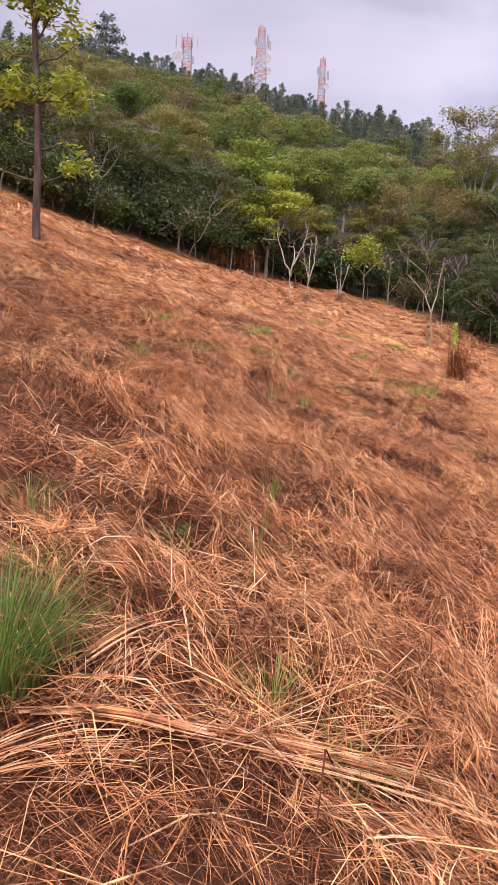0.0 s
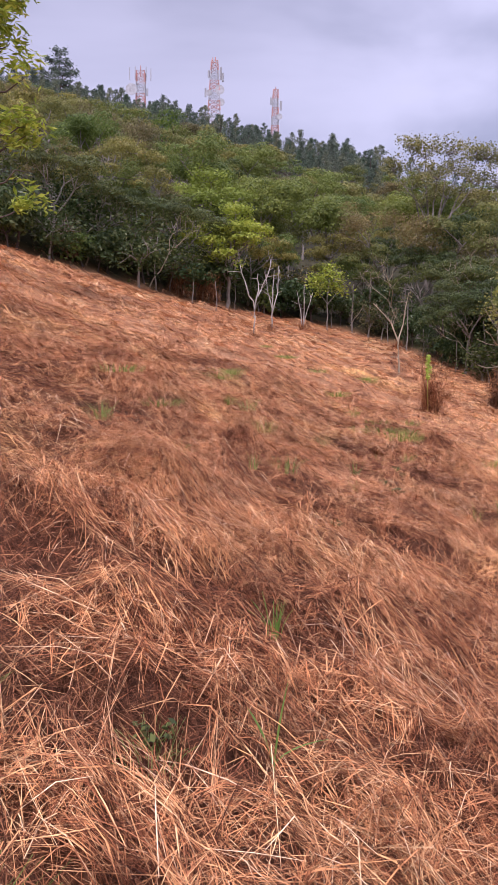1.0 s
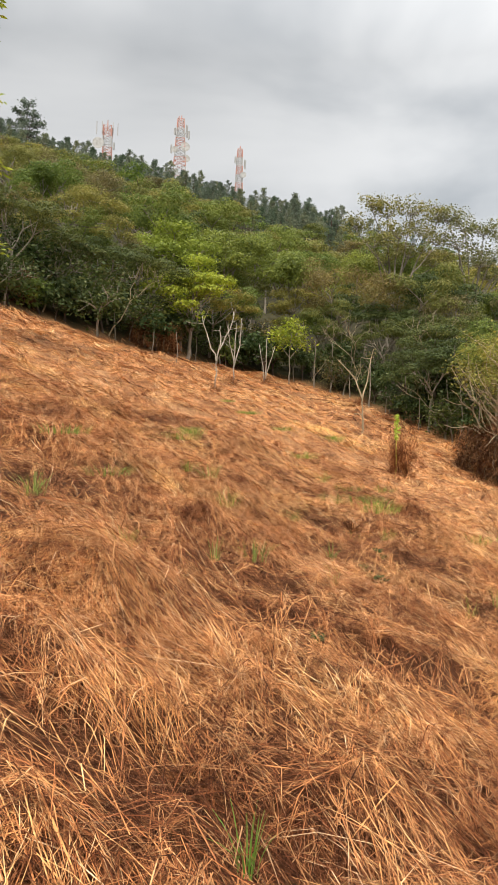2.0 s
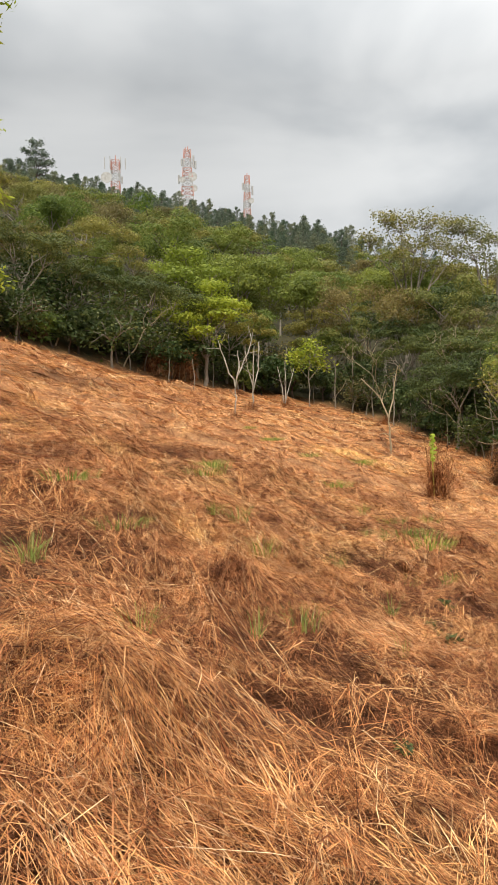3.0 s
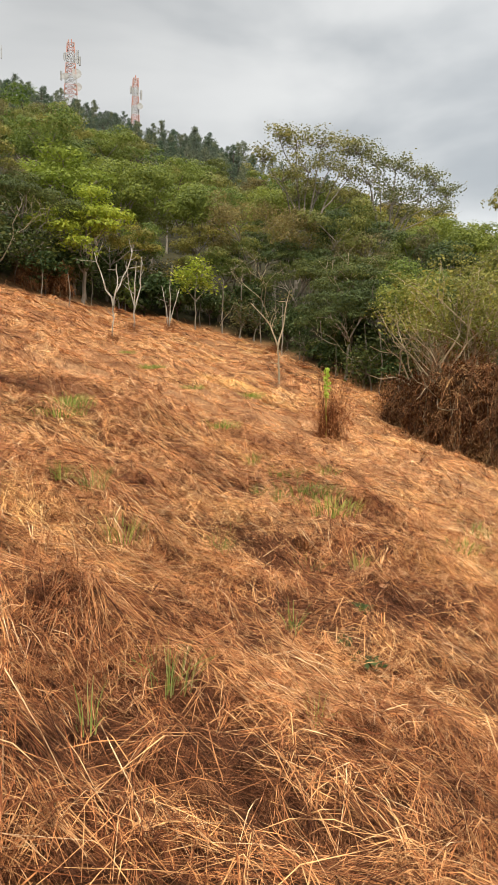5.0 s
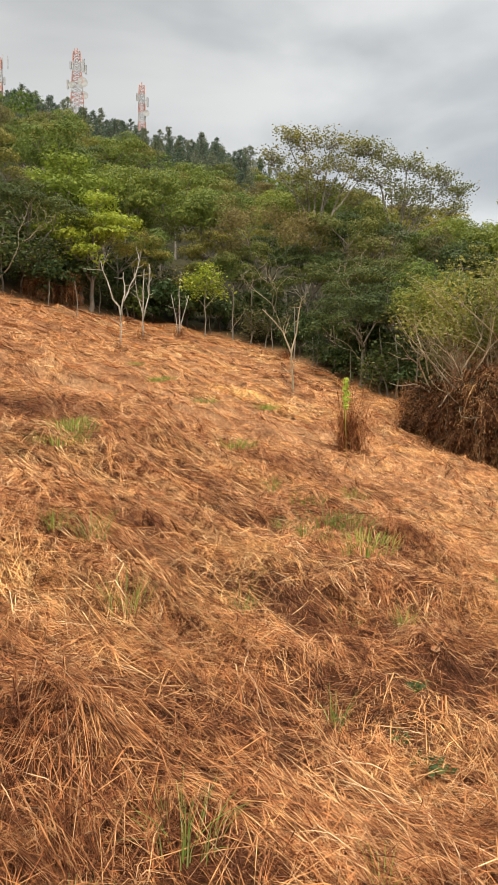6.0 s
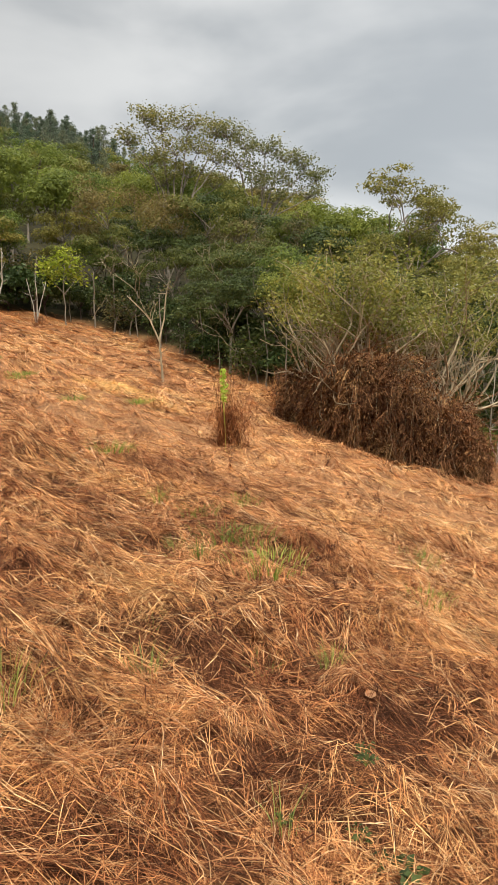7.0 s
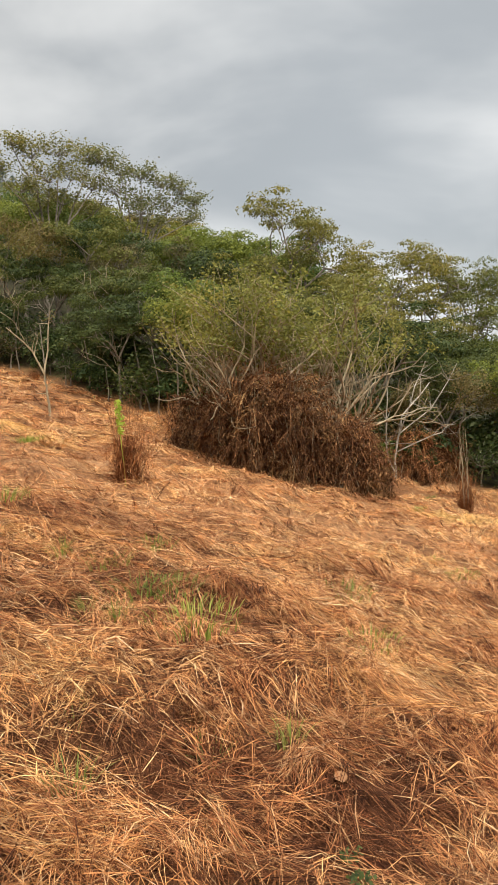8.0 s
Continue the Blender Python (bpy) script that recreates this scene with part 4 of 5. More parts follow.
def wood():
    rng = np.random.default_rng(77)
    used = set()

    def take(stock, k, x, y, size, group, sink=0.1):
        ob = stock[k]
        turn = rng.uniform(0, 6.28)
        if ob.name not in used:
            used.add(ob.name)
            put(ob, x, y, turn, size, sink)
        else:
            ob = clone(ob, x, y, turn, size, sink)
        tagged(ob, group=group)

    def top(ob):
        return max(v[2] for c in ob.children for v in c.bound_box)

    def room(a, r, angles):
        """Height left at a place under a skyline given as elevation over bearing."""
        x, y = r * math.sin(radians(a)), r * math.cos(radians(a))
        return 2.0 + r * math.tan(radians(float(np.interp(a, SKY_AZ, angles)))) - float(land(np.array([x]), np.array([y]))[0])

    # undergrowth along the field's edge
    for az in np.arange(-26, 58, 1.25):
        for row in range(2):
            if az > 9 and row == 0 and rng.random() < 0.3:
                continue
            a = az + rng.uniform(-0.6, 0.6)
            r = float(np.interp(a, EDGE_AZ, EDGE_R)) + 1.3 + row * 2.3 + rng.uniform(-0.5, 0.8)
            # dark-leaved kinds taken most, their colour also standing for shade under the trees
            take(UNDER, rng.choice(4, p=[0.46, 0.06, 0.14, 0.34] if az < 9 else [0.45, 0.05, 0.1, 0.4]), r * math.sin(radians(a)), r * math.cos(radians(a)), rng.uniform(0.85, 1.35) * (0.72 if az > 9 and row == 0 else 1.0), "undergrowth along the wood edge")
    # first trees of the wood
    for az in np.arange(-27, 60, 3.0):
        for row in range(2):
            a = az + rng.uniform(-1.3, 1.3)
            r = float(np.interp(a, EDGE_AZ, EDGE_R)) + 3.2 + row * 4.2 + rng.uniform(-1, 1)
            # the fourth kind, taken most, has canopy shade in its leaf colour
            k = rng.choice(5, p=[0.18, 0.16, 0.16, 0.36, 0.14] if az < 10 else [0.12, 0.22, 0.13, 0.4, 0.13])
            size = rng.uniform(0.66, 0.86) + 0.12 * row
            take(NEAR, k, r * math.sin(radians(a)), r * math.cos(radians(a)), size, "first trees of the wood")
    # the hillside up to the ridge
    r = 51.0
    while r < 186:
        step = (4.6 + r * 0.028) * (0.8 if r < 78 else 1.0)
        for a in np.arange(-27, 34 if r < 120 else 26, math.degrees(step / r) * 1.15):
            aa = a + rng.uniform(-0.4, 0.4) * math.degrees(step / r)
            rr = r + rng.uniform(-0.4, 0.4) * step
            stock = NEAR if r < 78 else FAR
            k = rng.choice(5, p=[0.3, 0.32, 0.1, 0.1, 0.18]) if r < 78 else rng.choice(4, p=[0.38, 0.27, 0.12, 0.23])
            size = min(rng.uniform(1.0, 1.45) if r < 78 else rng.uniform(0.8, 1.3), room(aa, rr, SKY_LEAF) / top(stock[k]) * rng.uniform(0.9, 1.02))
            if size > 0.45:
                take(stock, k, rr * math.sin(radians(aa)), rr * math.cos(radians(aa)), size, "trees of the wooded hillside")
        r += step * 1.55
    # pines along the ridge
    rows = [(a, rng.uniform(190, 228), 1.0) for a in np.concatenate([np.arange(-16, 13, 0.27), np.arange(-27, -16, 0.7), np.arange(13, 26, 0.6)])]
    rows += [(a, rng.uniform(166, 186), 0.86) for a in np.arange(-15, 12.5, 0.27)]
    rows += [(a, rng.uniform(152, 166), 0.72) for a in np.arange(-15, 12.5, 0.6)]
    for a, rr, share in rows:
        aa = a + rng.uniform(-0.3, 0.3)
        k = rng.integers(0, 3)
        size = min(1.7, room(aa, rr, SKY_PINE) / top(PINES[k]) * share * rng.choice([0.72, 0.8, 0.86, 0.92, 0.97, 1.05]))
        if size > 0.3:
            take(PINES, k, rr * math.sin(radians(aa)), rr * math.cos(radians(aa)), size, "pines along the ridge", 0.3)


wood()

# ---- single trees and shrubs that stand out ----


def bent(rng, pts, n=4, amount=0.03):
    """A polyline made finer and slightly crooked."""
    pts = [np.array(p, float) for p in pts]
    out = [pts[0]]
    for a, b in zip(pts, pts[1:]):
        for k in range(1, n + 1):
            out.append(a + (b - a) * k / n + (rng.normal(0, amount, 3) if k < n else 0))
    return out


def field_tree():
    """The slender tree alone on the upper field: tall straight stem, side sprays of long leaves, dense head."""
    rng = np.random.default_rng(501)
    root = new("field_tree")
    q = Quads()
    q.tube(bent(rng, [(0, 0, -0.2), (0.02, 0, 2.2), (-0.05, 0, 4.6), (-0.12, 0.05, 7.0), (-0.1, 0.1, 9.4)], 3, 0.02), np.linspace(0.11, 0.03, 13), 8)
    limbs, tips = [], []
    spec = [(1.45, 0.95, 0.9, 14), (1.45, -1.2, 0.9, 2), (2.2, 0.9, 0.7, 1), (2.3, -0.7, 0.5, 1), (3.0, 0.9, 0.9, 12), (3.1, -0.9, 0.8, 14), (3.3, 1.0, 0.7, 12), (3.2, -1.5, 0.9, 12), (3.5, 0.4, 0.6, 12), (3.4, -0.3, 0.5, 10), (4.2, 1.0, 1.0, 6), (4.3, -1.1, 0.9, 6)]
    for z, reach, rise, leaves in spec:
        side = rng.uniform(-0.4, 0.4)
        tip = np.array([reach, side, z + rise * 0.5])
        limbs.append(bent(rng, [(0, 0, z), (reach * 0.5, side * 0.5, z + rise * 0.15), tip], 2, 0.04))
        for _ in range(leaves):
            tips.append(tip + rng.normal(0, 1, 3) * [0.30, 0.26, 0.13])
    for k in range(34):
        a, z = rng.uniform(0, 6.28), rng.uniform(4.9, 9.0)
        reach = 0.6 * (1 - abs(z - 6.2) / 4) + 0.15
        tip = np.array([math.cos(a) * reach, math.sin(a) * reach, z + 0.5])
        limbs.append(bent(rng, [(-0.08, 0.03, z - 0.3), tip * [0.5, 0.5, 1] - [0, 0, 0.2], tip], 2, 0.05))
        for _ in range(16):
            tips.append(tip + rng.normal(0, 1, 3) * [0.32, 0.32, 0.24])
    smooth(part("trunk", q, BARK_DARK, root))
    for p in limbs:
        q = Quads()
        q.tube(p, np.linspace(0.035, 0.008, len(p)), 4)
        smooth(part("limb", q, BARK_DARK, root))
    tips = np.repeat(np.array(tips), 13, axis=0) + rng.normal(0, 0.1, (len(tips) * 13, 3))
    q = Quads()
    q.leaves(rng, tips, 0.23, 0.15, 0.3)
    part("crown", q, LEAF_FIELD, root)
    return tagged(root, "slender dark-stemmed tree with bright green leaf clusters standing in the field", "tree")


put(field_tree(), -5.5, 19.7, 0.0, 1.0)


def stem_plant(name, seed, stems, bark, label, category, leaf=None, leaf_at=(), leaf_n=0, leaf_size=0.1, clump=0.15, extra=0, girth=0.75):
    """A small tree or shrub from given stems (polylines), with twigs added on their upper halves."""
    rng = np.random.default_rng(seed)
    root = new(name)
    for s, r0 in stems:
        q = Quads()
        p = bent(rng, s, 3, 0.02)
        r0 = r0 * girth
        q.tube(p, np.linspace(r0, r0 * 0.45, len(p)), 6)
        for _ in range(extra):
            k = rng.integers(len(p) // 2, len(p) - 1)
            d = unit(p[k + 1] - p[k] + rng.normal(0, 0.45, 3))
            e = p[k] + d * rng.uniform(0.25, 0.7)
            q.tube(bent(rng, [p[k], e], 3, 0.02), np.linspace(r0 * 0.4, r0 * 0.12, 4), 4)
        smooth(part("stem", q, bark, root))
    if leaf:
        c = np.concatenate([np.array(a) + rng.normal(0, 1, (leaf_n, 3)) * [clump, clump, clump * 0.8] for a in leaf_at])
        q = Quads()
        q.leaves(rng, c, leaf_size, 0.1, 0.45)
        part("foliage", q, leaf, root)
    return tagged(root, label, category)


put(stem_plant("forked_sapling", 511, [([(0, 0, -0.1), (0.02, 0, 0.55), (0.03, 0, 1.15)], 0.045), ([(0.03, 0, 1.1), (-0.25, 0, 1.8), (-0.5, 0.1, 2.6)], 0.04), ([(0.03, 0, 1.1), (0.15, 0, 1.7), (0.12, 0, 2.3)], 0.04), ([(0.12, 0, 1.5), (0.45, 0.1, 2.2), (0.62, 0.1, 2.9)], 0.035)],
               BARK_PALE, "pale forked sapling, nearly leafless, on the mown slope", "sapling", LEAF_LIME, [(-0.55, 0.1, 2.65)], 45, 0.13, 0.14, 3), 1.35, 27.4)
put(stem_plant("forked_sapling", 512, [([(0, 0, -0.1), (0.02, 0, 0.8), (0.06, 0, 1.6), (0.1, 0, 2.9)], 0.05), ([(0.03, 0, 0.9), (0.28, 0, 1.9), (0.3, 0.1, 3.1)], 0.045), ([(0.02, 0, 1.2), (-0.2, 0, 2.0), (-0.28, 0, 2.7)], 0.03)],
               BARK_PALE, "pale bare sapling with upright stems", "sapling", None, (), 0, 0, 0, 4), 2.6, 35.5)
put(stem_plant("forked_sapling", 513, [([(0, 0, -0.1), (-0.1, 0, 1.0), (-0.35, 0, 2.1)], 0.04), ([(0, 0, 0), (0.08, 0, 1.2), (0.05, 0, 2.4)], 0.04), ([(0, 0, 0), (0.25, 0, 1.1), (0.5, 0, 2.0)], 0.04)],
               BARK_PALE, "small pale sapling with several thin stems", "sapling", None, (), 0, 0, 0, 3), 4.7, 41.0)
STAKE = put(stem_plant("bare_stake", 514, [([(0, 0, -0.1), (0.04, 0, 0.8), (-0.05, 0, 1.6)], 0.035)], BARK_GREY, "thin bare greyish stem at the wood edge", "dead stem"), 0.1, 38.3)
put(stem_plant("yellow_tree", 515, [([(0, 0, -0.1), (0.03, 0, 1.0), (0, 0, 2.4), (0.1, 0, 3.4)], 0.05), ([(0, 0, 1.6), (0.6, 0, 2.4)], 0.03), ([(0, 0, 1.6), (-0.6, 0, 2.3)], 0.03), ([(0, 0, 2.2), (0.5, 0.2, 3.1)], 0.03)],
               BARK_GREY, "small tree with bright yellow green leaves", "tree", LEAF_YELLOW, [(0.1, 0, 3.5), (0.6, 0, 2.5), (-0.6, 0, 2.4), (0.5, 0.2, 3.1), (-0.3, 0, 3.0), (-0.8, 0, 2.9), (0.1, 0, 2.7)], 150, 0.2, 0.3, 1), 6.5, 44.2)
put(stem_plant("slim_tree", 516, [([(0, 0, -0.1), (-0.02, 0, 0.7), (-0.05, 0, 1.35)], 0.06), ([(-0.05, 0, 1.3), (-0.35, 0, 2.0), (-1.05, 0.1, 2.75)], 0.045), ([(-0.05, 0, 1.3), (0.12, 0, 2.0), (0.3, 0, 3.2)], 0.045), ([(-0.3, 0, 1.9), (-0.15, 0, 2.5)], 0.02)],
               BARK_TWIG, "slim forked pale tree with a few orange leaves", "tree", LEAF_DRYBROWN, [(-0.35, 0, 2.35), (-0.1, 0, 2.3), (0.25, 0, 3.0)], 22, 0.12, 0.14, 4), 7.2, 30.1)


def edge_stems():
    """Thin pale stems standing in the dark along the edge of the wood."""
    rng = np.random.default_rng(518)
    tagged(STAKE, group="bare stems along the wood edge")
    for az in np.concatenate([np.arange(-4, 10, 2.6), np.arange(10, 24, 1.3)]):
        a = az + rng.uniform(-0.4, 0.4)
        r = float(np.interp(a, EDGE_AZ, EDGE_R)) + rng.uniform(0.2, 1.6)
        clone(STAKE, r * math.sin(radians(a)), r * math.cos(radians(a)), rng.uniform(0, 6.28), rng.uniform(0.9, 1.9))


edge_stems()


def tiered_tree(name, seed, bark, leaf, rad, fork, pads, leaves, size, flat, twigs, label, clump=0.0):
    """A tree whose limbs carry separate flat pads of leaves: pads are x, y, z, reach."""
    rng = np.random.default_rng(seed)
    root = new(name)
    q = Quads()
    lean = np.array([rng.normal(0, 0.15), rng.normal(0, 0.15), fork])
    q.tube(bent(rng, [(0, 0, -0.3), lean * 0.5, lean], 3, 0.04), np.linspace(rad * 1.2, rad * 0.8, 7), 7)
    tips = []
    for x, y, z, r in pads:
        c = np.array([x, y, z])
        start = lean * rng.uniform(0.75, 1.0)
        knee = start + (c - start) * [0.45, 0.45, 0.6] + rng.normal(0, 0.12, 3)
        q.tube(bent(rng, [start, knee, c - [0, 0, 0.4 * r * flat]], 3, 0.06), np.linspace(rad * 0.55, rad * 0.18, 7), 5)
        for _ in range(twigs):
            a, far = rng.uniform(0, 6.28), r * rng.uniform(0.6, 1.0)
            e = c + [math.cos(a) * far, math.sin(a) * far, rng.uniform(-0.2, 0.9) * r * flat]
            q.tube(bent(rng, [c - [0, 0, 0.4 * r * flat], e], 3, 0.05), np.linspace(rad * 0.17, rad * 0.05, 4), 3)
            tips += [e, c + (e - c) * 0.62 + rng.normal(0, 0.08, 3)]
    smooth(part("trunk", q, bark, root))
    q = Quads()
    p = np.array(pads)
    if clump:
        tips = np.array(tips)
        c = tips[rng.integers(0, len(tips), leaves)] + rng.normal(0, 1, (leaves, 3)) * [clump, clump, clump * 0.6]
        q.leaves(rng, c, size, 0.1, 0.55)
    else:
        k = int(0.6 * leaves)
        q.boughs(rng, p[:, :3], p[:, 3], flat * 1.25, k, size, 0.6)
        tips = np.array(tips)
        q.leaves(rng, tips[rng.integers(0, len(tips), leaves - k)] + rng.normal(0, 1, (leaves - k, 3)) * [0.3, 0.3, 0.18], size, 0.1, 0.55)
    part("crown", q, leaf, root)
    return tagged(root, label, "tree")


put(tiered_tree("umbrella_tree", 521, BARK_GREY, LEAF_LIME, 0.10, 2.2, [(-2.0, 0, 4.0, 1.0), (-0.8, 0.5, 4.5, 1.1), (0.6, 0, 4.6, 1.15), (1.6, -0.3, 4.5, 0.95), (0.4, 0.4, 5.6, 0.85), (-1.0, -0.9, 3.7, 0.9), (0.9, -0.9, 3.9, 0.9), (0.2, 1.2, 4.9, 1.0), (-0.2, -1.2, 3.1, 0.7)],
                7500, 0.15, 0.36, 5, "lime green spreading tree at the wood edge"), 0.75, 42.3, 0.0, 0.97, 0.25)
LIME_TALL = tiered_tree("umbrella_tree", 522, BARK_GREY, LEAF_MOSS, 0.13, 3.0, [(-2.3, 0, 4.6, 1.2), (-1.1, 0.6, 5.7, 1.3), (0.1, 0, 6.4, 1.2), (1.3, 0, 5.4, 1.2), (-0.3, -1.0, 5.0, 1.3), (1.0, -1.1, 4.5, 1.0), (-1.6, -1.0, 4.2, 1.0), (0.3, 1.3, 6.1, 1.2), (-3.0, 0.4, 4.2, 0.9)],
                        7000, 0.17, 0.36, 5, "tall yellowish green spreading tree in the wood")
put(LIME_TALL, -0.35, 46.4, 0.0, 1.08, 1.2)
clone(LIME_TALL, 6.2, 62.0, 2.0, 0.85)
put(tiered_tree("open_crowned_tree", 531, BARK_GREY, LEAF_AIRY, 0.13, 4.6, [(-2.0, 0, 11.0, 0.9), (-0.8, 0.4, 10.5, 1.1), (-2.8, 0.5, 9.6, 0.9), (0.6, -0.4, 10.6, 1.1), (2.6, 0, 10.5, 1.1), (1.6, 0.8, 9.6, 1.3), (-0.2, -0.6, 9.0, 1.3), (2.2, -1.0, 8.6, 1.2), (-1.9, -0.6, 8.3, 1.2), (0.8, 0.3, 8.0, 1.3), (-0.8, 0.2, 7.4, 1.3), (2.6, 0.4, 7.5, 1.2)],
                9500, 0.15, 0.7, 14, "tall tree with an open, pale crown above the wood", 0.28), 14.7, 51.5)
put(tiered_tree("open_crowned_tree", 532, BARK_GREY, LEAF_AIRY, 0.13, 4.2, [(-1.8, 0, 10.6, 1.0), (-0.5, 0.3, 10.1, 1.1), (0.6, -0.3, 9.8, 1.0), (2.1, 0, 9.5, 1.0), (3.6, 0.2, 9.2, 0.9), (4.3, 0, 8.4, 0.8), (2.6, 0.4, 8.2, 1.2), (1.0, 0.5, 8.4, 1.2), (-1.2, -0.5, 8.8, 1.3), (0.2, -0.9, 7.6, 1.2), (3.4, -0.4, 7.3, 1.0), (1.6, 0.4, 7.0, 1.2)],
                9000, 0.15, 0.7, 14, "tall tree with a pale crown thinning out sideways", 0.28), 19.6, 51.0)
put(tiered_tree("ridge_tree", 533, BARK_DARK, LEAF_PINE, 0.28, 10.0, [(0, 0, 16.4, 1.7), (-1.8, 0, 14.6, 1.9), (1.7, 0.3, 13.8, 1.9), (-0.5, 0.5, 12.6, 2.1), (2.9, 0, 11.4, 1.8), (-3.4, 0, 11.0, 2.0), (0.9, -0.5, 11.0, 2.2), (-1.5, -0.5, 9.2, 2.2), (2.0, 0.4, 9.0, 2.0)],
                3000, 0.5, 0.6, 8, "tall dark tree standing above the ridge", 0.5), -38.6, 200.0)
FLAT_OPEN = tree("flat_crowned_tree", 532, BARK_GREY, LEAF_OLIVE, 4.2, 0.14, dict(AIRY, spread=44, rise=0.01, shrink=0.6, first=4), 11500, 0.13, 0.48, 0.5, label="tree with flat leafy tiers against the sky", boughs=150, twigs=True)
put(FLAT_OPEN, 19.9, 36.0, 0.3, 1.02)
for _x, _y, _t, _s in ((25.0, 32.8, 2.1, 0.93), (28.8, 31.5, 4.2, 0.95), (21.5, 36.5, 3.3, 0.8), (30.5, 29.0, 1.2, 0.85), (23.2, 33.6, 5.1, 0.86), (27.0, 32.4, 0.6, 0.9)):
    clone(FLAT_OPEN, _x, _y, _t, _s)
for _k, _x, _y, _t, _s in ((2, 9.5, 47.5, 1.0, 1.25), (0, 13.0, 46.0, 2.0, 1.25), (2, 16.5, 42.5, 3.0, 1.15), (3, 11.8, 35.8, 1.2, 0.72), (3, 18.0, 40.5, 0.2, 1.05), (1, 20.8, 40.0, 5.0, 1.0), (3, 20.6, 29.8, 1.1, 0.62), (3, 22.8, 28.4, 2.1, 0.8), (3, 25.0, 27.6, 3.1, 0.85), (3, 18.6, 31.0, 4.4, 0.66), (3, 27.5, 26.5, 0.4, 0.85), (3, 20.4, 26.2, 2.2, 0.55), (3, 14.5, 37.5, 2.4, 0.7), (1, 21.6, 43.0, 1.4, 1.4), (3, 25.5, 38.5, 0.9, 1.15), (1, 24.2, 40.5, 3.9, 1.3), (3, 22.6, 31.2, 1.7, 0.85), (3, 24.6, 30.4, 2.9, 0.85), (1, 26.4, 29.6, 0.5, 0.9), (3, 28.2, 28.4, 4.1, 0.9), (3, 20.2, 32.6, 3.6, 0.8), (1, 29.5, 30.2, 2.3, 0.95), (3, 31.0, 27.5, 5.3, 0.9)):
    clone(NEAR[_k], _x, _y, _t, _s)

BARE = tree("bare_tree", 541, BARK_TWIG, None, 2.0, 0.035, dict(AIRY, depth=3, wiggle=0.2), 0, 0, 0, label="thin leafless pale tree at the wood edge")
put(BARE, 10.9, 43.5, 0.0, 1.15)
for _x, _y, _t, _s in ((13.6, 41.0, 1.0, 1.3), (15.0, 38.5, 2.2, 1.1), (-3.2, 39.0, 3.0, 1.0), (-6.0, 37.0, 4.0, 1.0), (12.4, 35.0, 5.0, 0.9), (14.2, 35.5, 0.7, 1.0), (8.2, 46.0, 2.7, 0.9), (5.2, 46.5, 4.4, 0.8), (17.5, 33.0, 1.9, 0.9)):
    clone(BARE, _x, _y, _t, _s)


def tussock(seed, h, w, n, mat, label, name="dry_tussock"):
    """A stiff tuft of dry stems, standing up and hanging over."""
    rng = np.random.default_rng(seed)
    q = Quads()
    a, lean = rng.uniform(0, 6.28, n), rng.exponential(0.35, n)
    bx, by = np.cos(a) * w * 0.3 * rng.random(n), np.sin(a) * w * 0.3 * rng.random(n)
    s = np.linspace(0, 1, 4)
    ln = h * rng.uniform(0.2, 1.0, n)
    out = w * 0.5 * lean[:, None] * s ** 1.3
    rows = np.stack([bx[:, None] + np.cos(a)[:, None] * out, by[:, None] + np.sin(a)[:, None] * out, ln[:, None] * (s - 0.35 * np.minimum(lean, 1.4)[:, None] * s ** 2)], -1)
    q.blades(rows, np.full((n, 4), 0.008) * (1 - 0.6 * s) + rng.normal(0, 0.0015, (n, 1)))
    return q, tagged(new(name), label, "dry shrub"), mat


def dry_shrub():
    q, root, mat = tussock(601, 1.2, 0.7, 1300, TWIG_DRY, "dark dry shrub with one fresh lime green shoot and bare twigs", "dry_shrub")
    part("dry_tuft", q, mat, root)
    rng = np.random.default_rng(602)
    q = Quads()
    for _ in range(80):
        a, r = rng.uniform(0, 6.28), rng.uniform(0, 0.2)
        top = (math.cos(a) * (r + 0.32) * rng.uniform(0.3, 1.2) + 0.15, math.sin(a) * (r + 0.2), rng.uniform(0.5, 1.65))
        q.tube(bent(rng, [(math.cos(a) * r * 0.5, math.sin(a) * r * 0.5, 0), top], 3, 0.04), np.linspace(0.004, 0.0015, 4), 3)
    part("twig_spray", q, FERN_DRY, root)
    m = 1200
    v = rng.normal(0, 1, (m, 3)) * [0.23, 0.22, 0.3] + [0.08, 0, 0.55]
    v[:, 2] = np.clip(v[:, 2], 0.05, 1.15)
    d = rng.normal(0, 1, (m, 3)) * [1, 1, 1.3]
    d = d / np.linalg.norm(d, axis=1)[:, None] * rng.uniform(0.08, 0.2, m)[:, None]
    u = np.linspace(-1, 1, 4)
    rows = v[:, None] + d[:, None] * u[:, None] + rng.normal(0, 0.04, (m, 1, 3)) * (u ** 2)[:, None]
    rows[..., 2] = np.maximum(rows[..., 2], 0.02)
    q = Quads()
    q.blades(rows, np.full((m, 4), 0.005))
    part("dry_tangle", q, STRAW, root)
    q = Quads()
    q.tube(bent(rng, [(-0.08, -0.12, 0), (-0.17, -0.24, 1.54)], 4, 0.01), np.linspace(0.014, 0.006, 5), 5)
    n = 150
    z = rng.uniform(0.95, 1.54, n)
    c = np.stack([-0.15 + rng.normal(0, 0.032, n), -0.22 + rng.normal(0, 0.032, n), z], -1)
    q.leaves(rng, c, 0.075, -0.7, 0.42, 0.3)
    part("shoot", q, SHOOT, root, "lime green leafy shoot")
    return root


